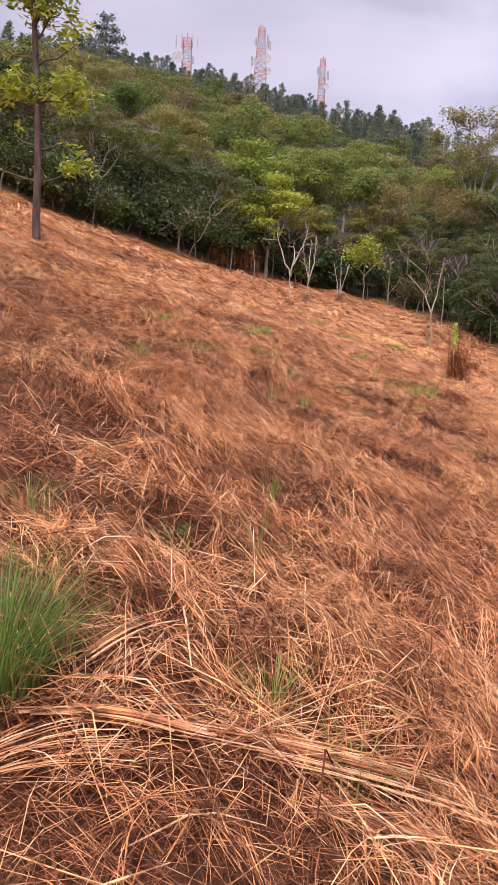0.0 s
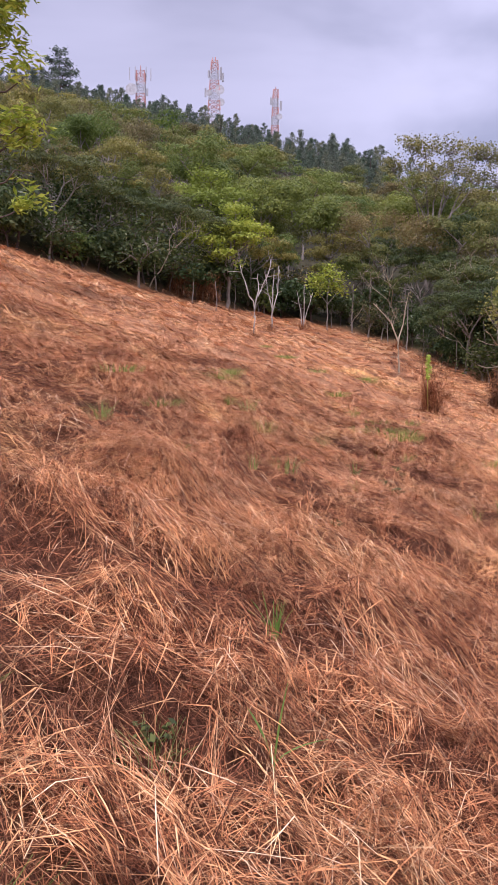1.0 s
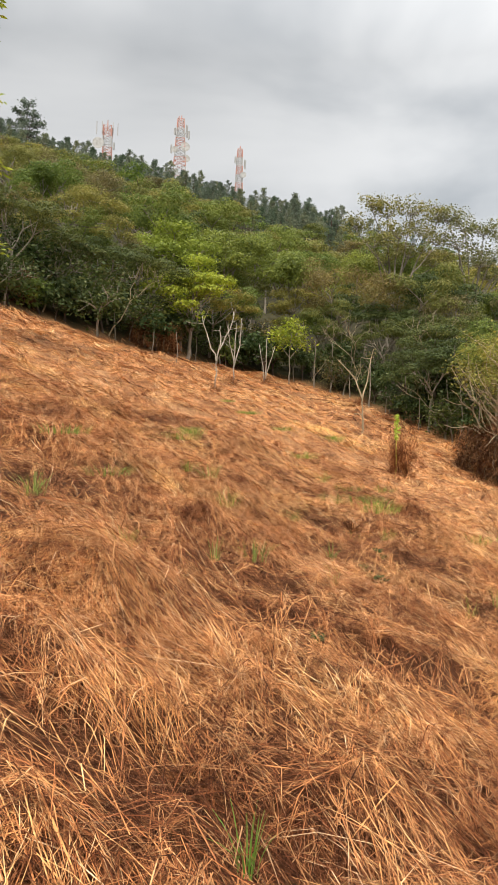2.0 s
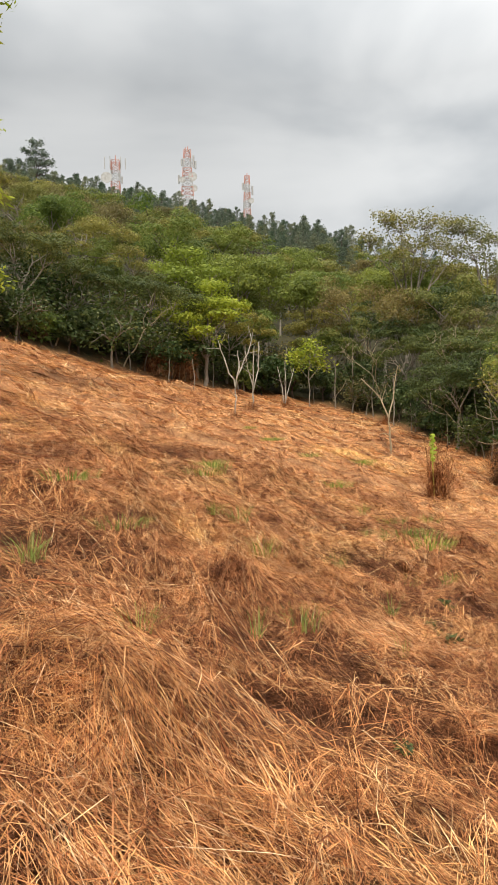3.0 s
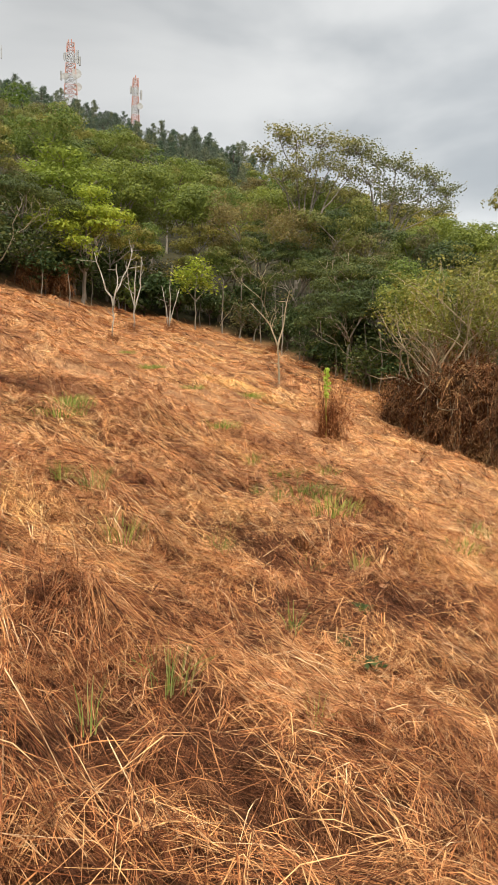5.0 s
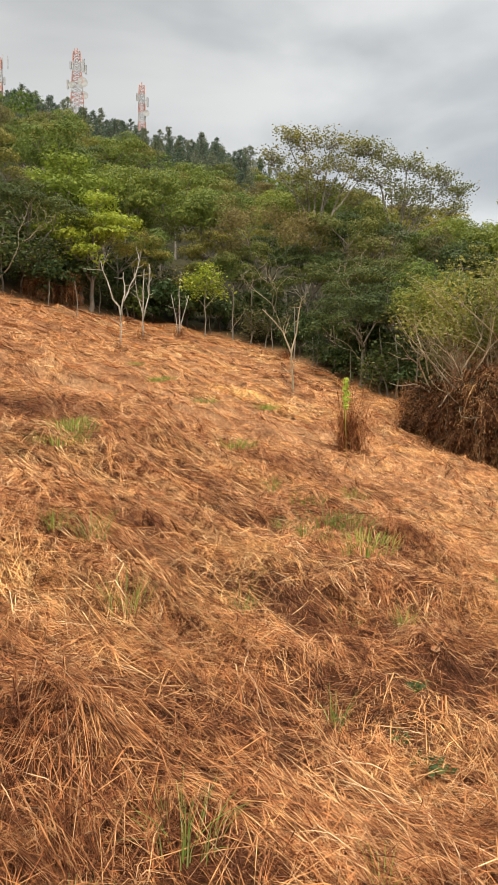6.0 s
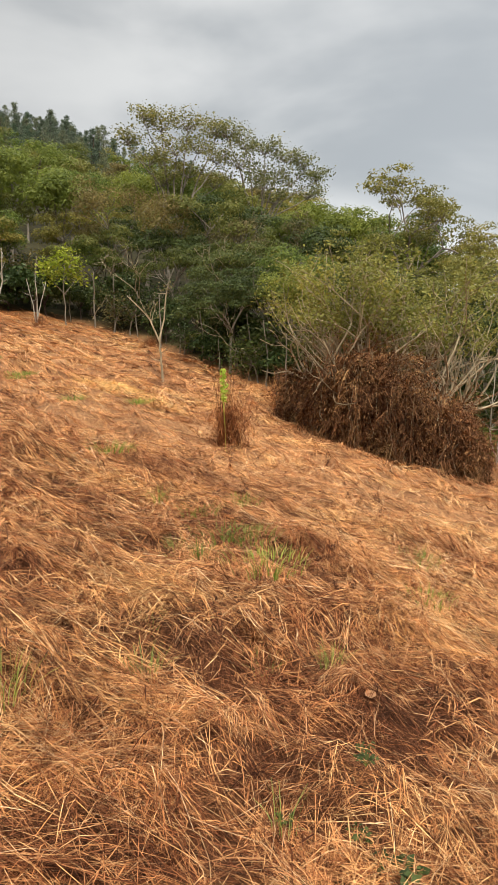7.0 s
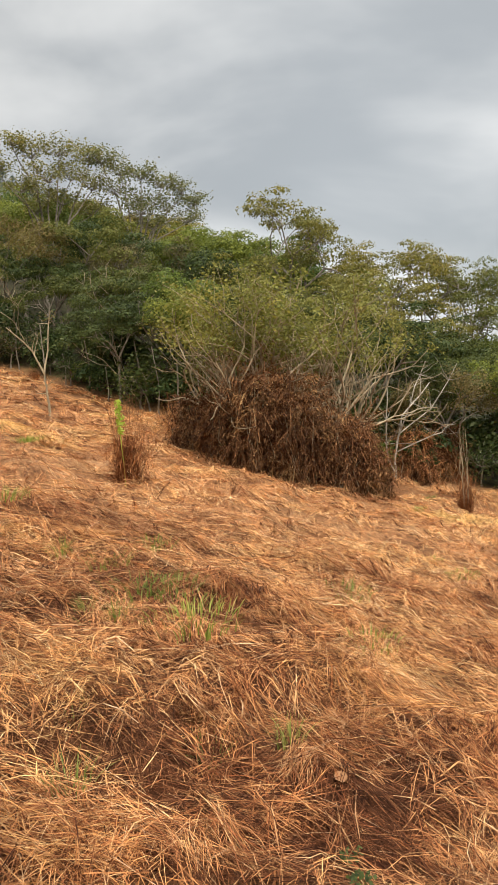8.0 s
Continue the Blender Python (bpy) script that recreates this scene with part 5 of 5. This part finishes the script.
put(dry_shrub(), 5.4, 19.6, 0.0, 1.0, 0.03)
for _n, (_x, _y, _h, _w) in enumerate(((1.3, 27.2, 0.4, 0.8), (2.55, 35.3, 0.6, 0.7), (4.75, 41.0, 0.6, 0.8), (9.3, 39.0, 0.6, 0.9), (2.05, 10.6, 0.16, 0.4), (7.2, 24.0, 0.25, 0.6))):
    _q, _root, _mat = tussock(610 + _n, _h, _w, 420, TWIG_DRY, "small brown tuft of dry stems still standing")
    part("dry_tuft", _q, _mat, _root)
    put(_root, _x, _y, 0.0, 1.0, 0.02)


def fern_bank(seed, n, w, h, label):
    """A hanging heap of dead ferns: arching fronds with paired leaflets."""
    rng = np.random.default_rng(seed)
    q = Quads()
    for _ in range(n):
        a = rng.uniform(0, 6.28)
        z = h * rng.uniform(0.05, 1.0) ** 0.8
        r = 0.5 * w * math.sqrt(max(0.0, 1 - (z / h) ** 2 * 0.8)) * rng.uniform(0.5, 1.0) * (0.85 + 0.25 * math.sin(3 * a + seed) * math.sin(4 * z + seed))
        base = np.array([math.cos(a) * r * 0.75, math.sin(a) * r * 0.75, z])
        turn = a + rng.normal(0, 1.1)
        d = np.array([math.cos(turn), math.sin(turn), rng.uniform(-0.4, 1.2)]) * [0.9, 0.9, 1]
        ln = rng.uniform(0.3, 1.0)
        s = np.linspace(0, 1, 10)
        rib = base + d * (s * ln)[:, None] - np.array([0, 0, 1.0]) * (rng.uniform(0.2, 1.3) * ln * s ** 2)[:, None]
        rib[:, 2] = np.maximum(rib[:, 2], 0.02)
        t = unit(rib[-1] - rib[0])
        side = unit(np.cross(t, [0, 0, 1.0]) + rng.normal(0, 0.6, 3))
        q.blades(rib[None, ::3], np.full((1, 4), 0.010))
        for k in range(1, 10):
            for sg in (-1, 1):
                f = (0.20 * ln * (1 - s[k]) + 0.03) * rng.uniform(0.4, 1.2)
                e = rib[k] + side * sg * f + t * 0.3 * f - np.array([0, 0, rng.uniform(0.1, 0.9) * f])
                m = (rib[k] + e) / 2
                q.add([rib[k], m + t * 0.016, e, m - t * 0.016], [[0, 1, 2, 3]])
    root = new("dead_fern_clump")
    part("hanging_foliage", q, FERN_DRY, root)
    q = Quads()
    for _ in range(14):
        a, r = rng.uniform(0, 6.28), 0.3 * w * math.sqrt(rng.random())
        q.tube(bent(rng, [(math.cos(a) * r, math.sin(a) * r, -0.1), (math.cos(a) * r * 1.05, math.sin(a) * r * 1.05, h * (1 - (2 * r / w) ** 2) * 0.9 + rng.uniform(-0.2, 0.35))], 3, 0.1), np.linspace(0.014, 0.005, 4), 4)
    part("thicket", q, BARK_TWIG, root)
    q = Quads()
    m = 2000
    v = rng.normal(0, 1, (m, 3))
    v /= np.linalg.norm(v, axis=1)[:, None]
    v[:, 2] = np.abs(v[:, 2])
    q.leaves(rng, v * [w * 0.40, w * 0.40, h * 0.82] * rng.uniform(0.5, 0.95, (m, 1)), 0.2, 1.6, 0.1, 0.1)
    part("inner_foliage", q, FERN_DRY, root)
    return tagged(root, label, "dead ferns", "dead ferns before the bushes")


FERNS = [fern_bank(701, 420, 2.4, 2.3, "rusty brown heap of dead hanging ferns"), fern_bank(702, 330, 2.0, 1.7, "dark brown clump of dead ferns")]
put(FERNS[0], 10.6, 23.3, 0.0, 1.1)
put(FERNS[1], 11.9, 21.6, 0.0, 1.05)
for _k, _x, _y, _t, _s in ((0, 10.9, 22.1, 2.0, 1.0), (0, 12.9, 22.4, 4.0, 0.85), (0, 11.8, 23.4, 1.0, 1.25), (1, 10.3, 24.6, 3.0, 1.2), (1, 12.7, 21.5, 5.0, 0.7), (0, 12.9, 23.2, 0.6, 0.85), (1, 17.0, 24.6, 1.0, 0.95), (1, 18.6, 24.9, 2.6, 1.0), (1, 10.2, 26.3, 0.3, 1.0), (1, -1.7, 40.4, 1.1, 0.9), (1, -0.4, 41.6, 2.1, 0.8), (1, -6.9, 36.4, 0.7, 0.8)):
    clone(FERNS[_k], _x, _y, _t, _s)

BUSH = [
    tree("pollard_bush", 801, BARK_TWIG, LEAF_BUSH, 0.55, 0.10, POLLARD, 2500, 0.095, 0.17, 0.7, label="tangled grey-stemmed bush with thin olive leaves", category="bush", low=0.6),
    tree("pollard_bush", 802, BARK_TWIG, LEAF_BUSH, 0.6, 0.10, POLLARD, 2400, 0.095, 0.17, 0.7, label="spreading bush of pale bare branches and sparse leaves", category="bush", low=0.6),
]
put(BUSH[0], 11.2, 23.9, 1.9, 1.1)
put(BUSH[1], 12.7, 23.8, 1.2, 1.15)
for _k, _x, _y, _t, _s in ((0, 13.9, 24.6, 2.4, 1.15), (1, 10.3, 25.0, 1.0, 1.0), (0, 12.3, 24.9, 4.5, 1.25), (1, 15.2, 25.6, 5.4, 1.1), (0, 11.4, 25.6, 3.5, 1.2)):
    clone(BUSH[_k], _x, _y, _t, _s)
put(stem_plant("dead_bush", 811, [([(0, 0, -0.1), (0.1, 0, 0.8), (0.3, 0, 1.5), (1.2, 0, 2.2)], 0.06), ([(0, 0, 0), (-0.2, 0, 0.9), (-0.1, 0, 2.4)], 0.05), ([(0.2, 0, 1.1), (1.0, -0.2, 1.6), (1.9, -0.2, 2.6)], 0.04), ([(0.1, 0, 0.7), (0.9, -0.3, 1.0), (1.7, -0.3, 1.2)], 0.035), ([(0.1, 0, 0.9), (0.4, -0.2, 1.8), (0.9, -0.2, 2.7)], 0.035)],
               BARK_PALE, "bleached bare dead branches spreading from the bushes", "dead bush", None, (), 0, 0, 0, 9, 0.45), 15.9, 24.3, 0.0, 1.35)


def vine_tangle(seed, n, w, h, label):
    """A mesh of thin dry vines grown through the lower branches of the bushes."""
    rng = np.random.default_rng(seed)
    root = new("vine_tangle")
    q = Quads()
    for _ in range(12):
        a, r = rng.uniform(0, 6.28), 0.35 * w * math.sqrt(rng.random())
        q.tube(bent(rng, [(math.cos(a) * r, math.sin(a) * r, -0.1), (math.cos(a) * r * 1.3, math.sin(a) * r * 1.3, h * rng.uniform(0.6, 0.95))], 4, 0.06), np.linspace(0.010, 0.004, 5), 4)
    smooth(part("stem", q, BARK_TWIG, root))
    c = rng.normal(0, 1, (n, 3)) * [0.24 * w, 0.24 * w, 0.2 * h] + [0, 0, 0.62 * h]
    d = rng.normal(0, 1, (n, 3)) * [1, 1, 0.7]
    d = d / np.linalg.norm(d, axis=1)[:, None] * rng.uniform(0.15, 0.5, n)[:, None]
    u = np.linspace(-1, 1, 5)
    rows = c[:, None] + d[:, None] * u[:, None] + rng.normal(0, 0.09, (n, 1, 3)) * (u ** 2)[:, None]
    rows[..., 2] = np.maximum(rows[..., 2], 0.05)
    q = Quads()
    q.blades(rows, np.full((n, 5), 0.009))
    part("vines", q, TWIG_DRY, root, "reddish brown dry vines")
    return tagged(root, label, "dry vines")


put(vine_tangle(831, 650, 2.4, 3.3, "reddish brown tangle of dry vines in the bush"), 10.9, 23.9)
clone(UNDER[1], 16.2, 25.3, 1.0, 0.75)
_q, _root, _mat = tussock(617, 1.6, 1.1, 620, STRAW_GOLD, "tall tan tussock of dry grass beside the dead ferns")
part("dry_tuft", _q, _mat, _root)
put(_root, 10.3, 27.8, 0.0, 1.0, 0.02)


def dead_stalk():
    q, root, mat = tussock(821, 1.35, 0.75, 900, STRAW, "tall dead stalk with hanging dry leaves", "dead_stalk")
    part("dry_foliage", q, TWIG_DRY, root)
    rng = np.random.default_rng(822)
    q = Quads()
    for k in range(7):
        q.tube(bent(rng, [(0.04 * k - 0.12, 0, -0.05), (0.06 * k - 0.2 + rng.normal(0, 0.12), rng.normal(0, 0.1), rng.uniform(1.4, 2.7))], 4, 0.03), np.linspace(0.012, 0.005, 5), 5)
    part("stalk", q, BARK_TWIG, root)
    return root


put(dead_stalk(), 15.6, 21.2)

# ---- masts on the ridge ----


def mast(name, h, w0, w1, bands, label, heads):
    """A lattice mast: four legs, cross bracing in bays, red and white bands, aerials."""
    root = new(name)

    def half(z):
        return (w0 + (w1 - w0) * z / h) / 2

    zs = np.linspace(0, h, bands + 1)
    corners = [(-1, -1), (1, -1), (1, 1), (-1, 1)]
    for b in range(bands):
        q = Quads()
        lo, hi = zs[b], zs[b + 1]
        bays = np.linspace(lo, hi, 3)
        for sx, sy in corners:
            q.tube([(sx * half(lo), sy * half(lo), lo), (sx * half(hi), sy * half(hi), hi)], [0.14, 0.14], 5)
        for z0, z1 in zip(bays, bays[1:]):
            for (ax, ay), (bx, by) in zip(corners, corners[1:] + corners[:1]):
                q.tube([(ax * half(z0), ay * half(z0), z0), (bx * half(z1), by * half(z1), z1)], [0.07, 0.07], 4)
                q.tube([(bx * half(z0), by * half(z0), z0), (ax * half(z1), ay * half(z1), z1)], [0.07, 0.07], 4)
                q.tube([(ax * half(z1), ay * half(z1), z1), (bx * half(z1), by * half(z1), z1)], [0.07, 0.07], 4)
        part("lattice_section", q, RED_PAINT if (bands - b) % 2 else WHITE_PAINT, root)
    for kind, x, z, s in heads:
        q = Quads()
        if kind == "rod":
            q.tube([(x, -0.3, z), (x, -0.3, z + s)], [0.16, 0.14], 6)
            part("aerial", q, RED_PAINT if z > h * 0.8 and abs(x) < 0.8 else WHITE_PAINT, root)
        elif kind == "panel":
            q.tube([(x, -0.9, z), (x, -0.9, z + s)], [0.28, 0.28], 4)
            panel = part("panel_aerial", q, WHITE_PAINT, root)
            for share in (0.3, 0.7):
                q = Quads()
                q.tube([(0, -0.4, z + s * share), (x, -0.9, z + s * share)], [0.06, 0.06], 4)
                part("bracket", q, WHITE_PAINT, panel)
        else:
            q.tube([(x, -1.0, z), (x, -1.25, z), (x, -1.5, z)], [s * 0.25, s * 0.8, s], 12)
            q.tube([(x, -1.5, z), (x, -1.47, z)], [s, 0.03], 12)
            dish = part("dish", q, WHITE_PAINT, root)
            q = Quads()
            q.tube([(0, -0.4, z), (x, -1.0, z)], [0.08, 0.08], 5)
            part("mount", q, WHITE_PAINT, dish)
    return tagged(root, label, "radio mast", "radio masts on the ridge")


def raise_mast(ob, x, y, top_z, h):
    ob.matrix_basis = Matrix.Translation((x, y, top_z - h))


MAST_H = 26.0
raise_mast(mast("lattice_mast", MAST_H, 5.0, 1.9, 9, "tall red and white lattice radio mast with dishes", [("rod", -0.6, 25.5, 1.4), ("rod", 0.2, 25.5, 1.6), ("rod", 0.8, 25.0, 1.0), ("panel", 1.9, 20.5, 3.6), ("panel", 2.5, 20.0, 2.4), ("panel", -1.7, 21.0, 2.0), ("dish", 1.6, 17.5, 1.4), ("dish", -1.5, 16.5, 1.0), ("dish", 2.0, 14.0, 1.1), ("panel", -2.6, 15.5, 2.5)]), 0.0, 234.6, 89.6, MAST_H)
raise_mast(mast("lattice_mast", MAST_H, 3.0, 2.4, 8, "red and white mast topped with whip aerials", [("rod", -3.2, 23.5, 3.6), ("rod", -1.6, 23.5, 3.8), ("rod", 0.0, 24.5, 3.2), ("rod", 1.6, 23.5, 3.8), ("rod", 3.0, 23.5, 3.4), ("dish", -2.6, 20.5, 1.7), ("panel", 2.0, 19.0, 2.0)]), -21.7, 234.4, 85.8, MAST_H)
raise_mast(mast("lattice_mast", MAST_H, 3.0, 1.4, 10, "slim red and white lattice mast", [("rod", 0.0, 25.5, 1.4), ("rod", 0.7, 25.0, 1.2), ("panel", 1.6, 20.0, 2.6), ("dish", 1.2, 18.0, 0.9), ("panel", -1.4, 21.5, 2.0)]), 18.4, 236.3, 82.6, MAST_H)

# ---- bundles of broad pale stalks lying together ----


def straw_bundle(seed, a, c, n, spread, width, lift, label):
    rng = np.random.default_rng(seed)
    pa, pc = np.array(spot(*a)) + [0, 0, lift], np.array(spot(*c)) + [0, 0, lift]
    s = np.linspace(0, 1, 5)
    d = unit(pc - pa)
    side = np.array([-d[1], d[0], 0])
    cut0, cut1 = rng.uniform(-0.06, 0.3, n), rng.uniform(0.65, 1.1, n)
    u = cut0[:, None] + (cut1 - cut0)[:, None] * s
    off = rng.normal(0, spread, n)[:, None] * (0.5 + u)
    rows = pa + u[..., None] * (pc - pa) + off[..., None] * side + np.array([0, 0, 1.0]) * (rng.normal(0, 0.012, n)[:, None] + 0.03 * np.sin(np.pi * np.clip(u, 0, 1)))[..., None]
    q = Quads()
    q.blades(rows, width * rng.uniform(0.5, 1.3, (n, 1)) * (1 - 0.3 * s))
    return tagged(new("straw_bundle", q.mesh("straw_bundle", STRAW_PALE)), label, "straw bundle", kind="stuff")


straw_bundle(831, (-0.53, 1.82), (-0.08, 1.84), 30, 0.012, 0.011, 0.10, "bundle of broad pale stalks pressed flat together")
straw_bundle(832, (-0.2, 1.86), (0.9, 2.14), 60, 0.06, 0.005, 0.08, "long reddish stalks lying side by side")
straw_bundle(833, (-0.6, 1.62), (-0.2, 1.75), 22, 0.09, 0.005, 0.07, "loose pale stalks pointing the same way")
straw_bundle(834, (-0.45, 2.05), (-0.22, 2.45), 16, 0.02, 0.006, 0.09, "few slanting pale stalks beside the green clump")

# ---- green plants sprouting through the straw ----


def grass_tuft(seed, n, h, w, label, mat=None, width=0.006, splay=0.28):
    rng = np.random.default_rng(seed)
    q = Quads()
    a, lean = rng.uniform(0, 6.28, n), np.abs(rng.normal(splay, 0.28, n))
    s = np.linspace(0, 1, 5)
    b = w * 0.4 * np.sqrt(rng.random(n))
    ln = h * rng.uniform(0.5, 1.0, n)
    out = b[:, None] + ln[:, None] * lean[:, None] * s ** 1.7
    rows = np.stack([np.cos(a)[:, None] * out, np.sin(a)[:, None] * out, ln[:, None] * (s - 0.3 * lean[:, None] * s ** 2)], -1)
    q.blades(rows, width * (1 - 0.8 * s ** 1.5) * rng.uniform(0.7, 1.3, (n, 1)))
    ob = new("grass_tuft", q.mesh("grass_tuft", mat or GRASS))
    return tagged(ob, label, "grass", "green tufts in the straw", "stuff")


def broad_blade():
    """Three broad blades of a young stem, each a part."""
    rng = np.random.default_rng(903)
    root = new("young_grass_stem")
    s = np.linspace(0, 1, 7)
    for k, (h, lean, w) in enumerate(((0.36, 0.05, 0.020), (0.26, -0.10, 0.016), (0.16, 0.22, 0.014))):
        q = Quads()
        q.blades(np.stack([lean * s ** 1.5, 0.02 * k + 0.03 * s, h * s - abs(lean) * 0.3 * s ** 2], -1)[None], (w * np.sin(np.pi * (0.12 + 0.88 * s)) ** 0.7)[None])
        part("blade", q, SPROUT, root)
    return tagged(root, "young stem with broad green blades in the straw", "grass")


put(grass_tuft(901, 620, 0.44, 0.36, "dense clump of long green grass in the straw", None, 0.005, 0.5), -0.68, 2.0, 0, 1.0, 0.02)
put(grass_tuft(902, 24, 0.23, 0.09, "small bright green grass sprout in the straw", SPROUT, 0.007, 0.35), 0.17, 4.12, 0, 0.95, -0.05)
put(broad_blade(), 0.08, 3.06, 0, 0.85, -0.06)
TUFTS = [grass_tuft(904, 55, 0.19, 0.26, "thin green grass tuft among the straw", GRASS_PALE, 0.005, 0.4), grass_tuft(905, 16, 0.22, 0.14, "sparse green tuft among the straw", GRASS_PALE, 0.005, 0.4), grass_tuft(906, 110, 0.125, 0.7, "patch of short green grass on the slope", GRASS_PALE, 0.009, 0.5)]
put(TUFTS[0], 2.0, 10.3)
put(TUFTS[1], 1.45, 10.6)
put(TUFTS[2], 2.2, 12.3)
rng_t = np.random.default_rng(907)
for _k, _x, _y in ((0, -0.29, 3.04), (0, -0.86, 3.0), (0, 0.12, 2.2), (1, 0.35, 1.95), (2, 2.21, 23.13), (2, 15.4, 22.4), (2, 12.3, 19.6), (2, 4.39, 22.32), (2, 8.80, 15.68), (0, 2.12, 12.39), (0, 2.25, 12.09), (2, 2.65, 12.63), (2, 2.87, 12.53), (2, 2.80, 12.20),
                   (0, 2.34, 10.06), (0, 1.23, 10.01), (0, 2.32, 13.55), (2, 2.63, 13.35), (2, 3.30, 13.83), (2, 4.80, 12.79), (2, 7.93, 14.17), (2, 4.15, 21.30), (2, 3.80, 11.16), (0, 0.12, 10.37), (0, 0.35, 10.38), (2, 0.16, 14.65), (2, 0.04, 13.01),
                   (2, 2.00, 23.34), (0, 0.51, 9.56), (1, 1.43, 8.78), (2, 1.73, 20.60), (2, 1.59, 24.40), (2, 2.34, 15.79), (2, 2.54, 19.61), (1, 1.21, 7.72), (1, 2.60, 8.33), (1, 2.96, 8.58), (1, 0.25, 7.30), (0, 0.59, 7.81), (2, 0.15, 13.63),
                   (2, -0.66, 8.99), (0, -0.39, 6.99), (2, 2.61, 11.58), (2, -1.15, 9.58), (0, -1.12, 7.87)):
    clone(TUFTS[_k], _x, _y, rng_t.uniform(0, 6.28), rng_t.uniform(0.8, 1.25), -0.06)


def broad_weed(seed, label):
    rng = np.random.default_rng(seed)
    root = new("broadleaf_weed")
    q = Quads()
    tips = []
    for k in range(7):
        a = 6.28 * k / 7 + rng.uniform(-0.3, 0.3)
        tip = np.array([math.cos(a) * rng.uniform(0.08, 0.17), math.sin(a) * rng.uniform(0.08, 0.17), rng.uniform(0.08, 0.2)])
        q.tube(bent(rng, [(0, 0, 0), tip], 3, 0.01), np.linspace(0.004, 0.002, 4), 4)
        tips += [tip, tip * 0.7, tip * 0.85 + [0, 0, 0.02]]
    part("stalk", q, GRASS, root)
    q = Quads()
    q.leaves(rng, np.repeat(np.array(tips), 2, axis=0) + rng.normal(0, 0.02, (len(tips) * 2, 3)), 0.085, 0.0, 0.6, 0.7)
    part("foliage", q, LEAF_SHADE, root)
    return tagged(root, label, "weed")


WEED = broad_weed(911, "dark green broad-leaved weed growing in the straw")
put(WEED, 1.80, 8.57, 0.3, 0.55, -0.05)
for _x, _y, _s in ((1.93, 9.02, 0.28), (1.44, 8.8, 0.22), (0.82, 6.35, 0.3), (-0.29, 3.08, 0.4), (1.72, 8.72, 0.3), (2.06, 9.25, 0.3)):
    clone(WEED, _x, _y, _x * 7, _s, -0.06)


def dry_leaf(seed):
    """One curled tan leaf."""
    q = Quads()
    u, v = np.meshgrid(np.linspace(-1, 1, 7), np.linspace(-1, 1, 7), indexing="ij")
    wide = 0.045 * np.sqrt(np.maximum(0.04, 1 - u ** 2))
    x, y = 0.075 * u, wide * v
    z = 0.03 + 0.02 * u ** 2 + 0.35 * np.abs(y) + 0.004 * np.sin(9 * u + seed)
    i, j = np.meshgrid(np.arange(6), np.arange(6), indexing="ij")
    q.add(np.stack([x, y, z], -1), np.stack([i * 7 + j, i * 7 + j + 1, (i + 1) * 7 + j + 1, (i + 1) * 7 + j], -1))
    return tagged(smooth(new("dry_leaf", q.mesh("dry_leaf", DRY_LEAF))), "curled tan dry leaf lying on the straw", "dry leaf")


put(dry_leaf(1), 1.82, 8.96, 0.4, 0.6, -0.02)
put(dry_leaf(2), 2.39, 9.72, 1.1, 0.65, -0.02)
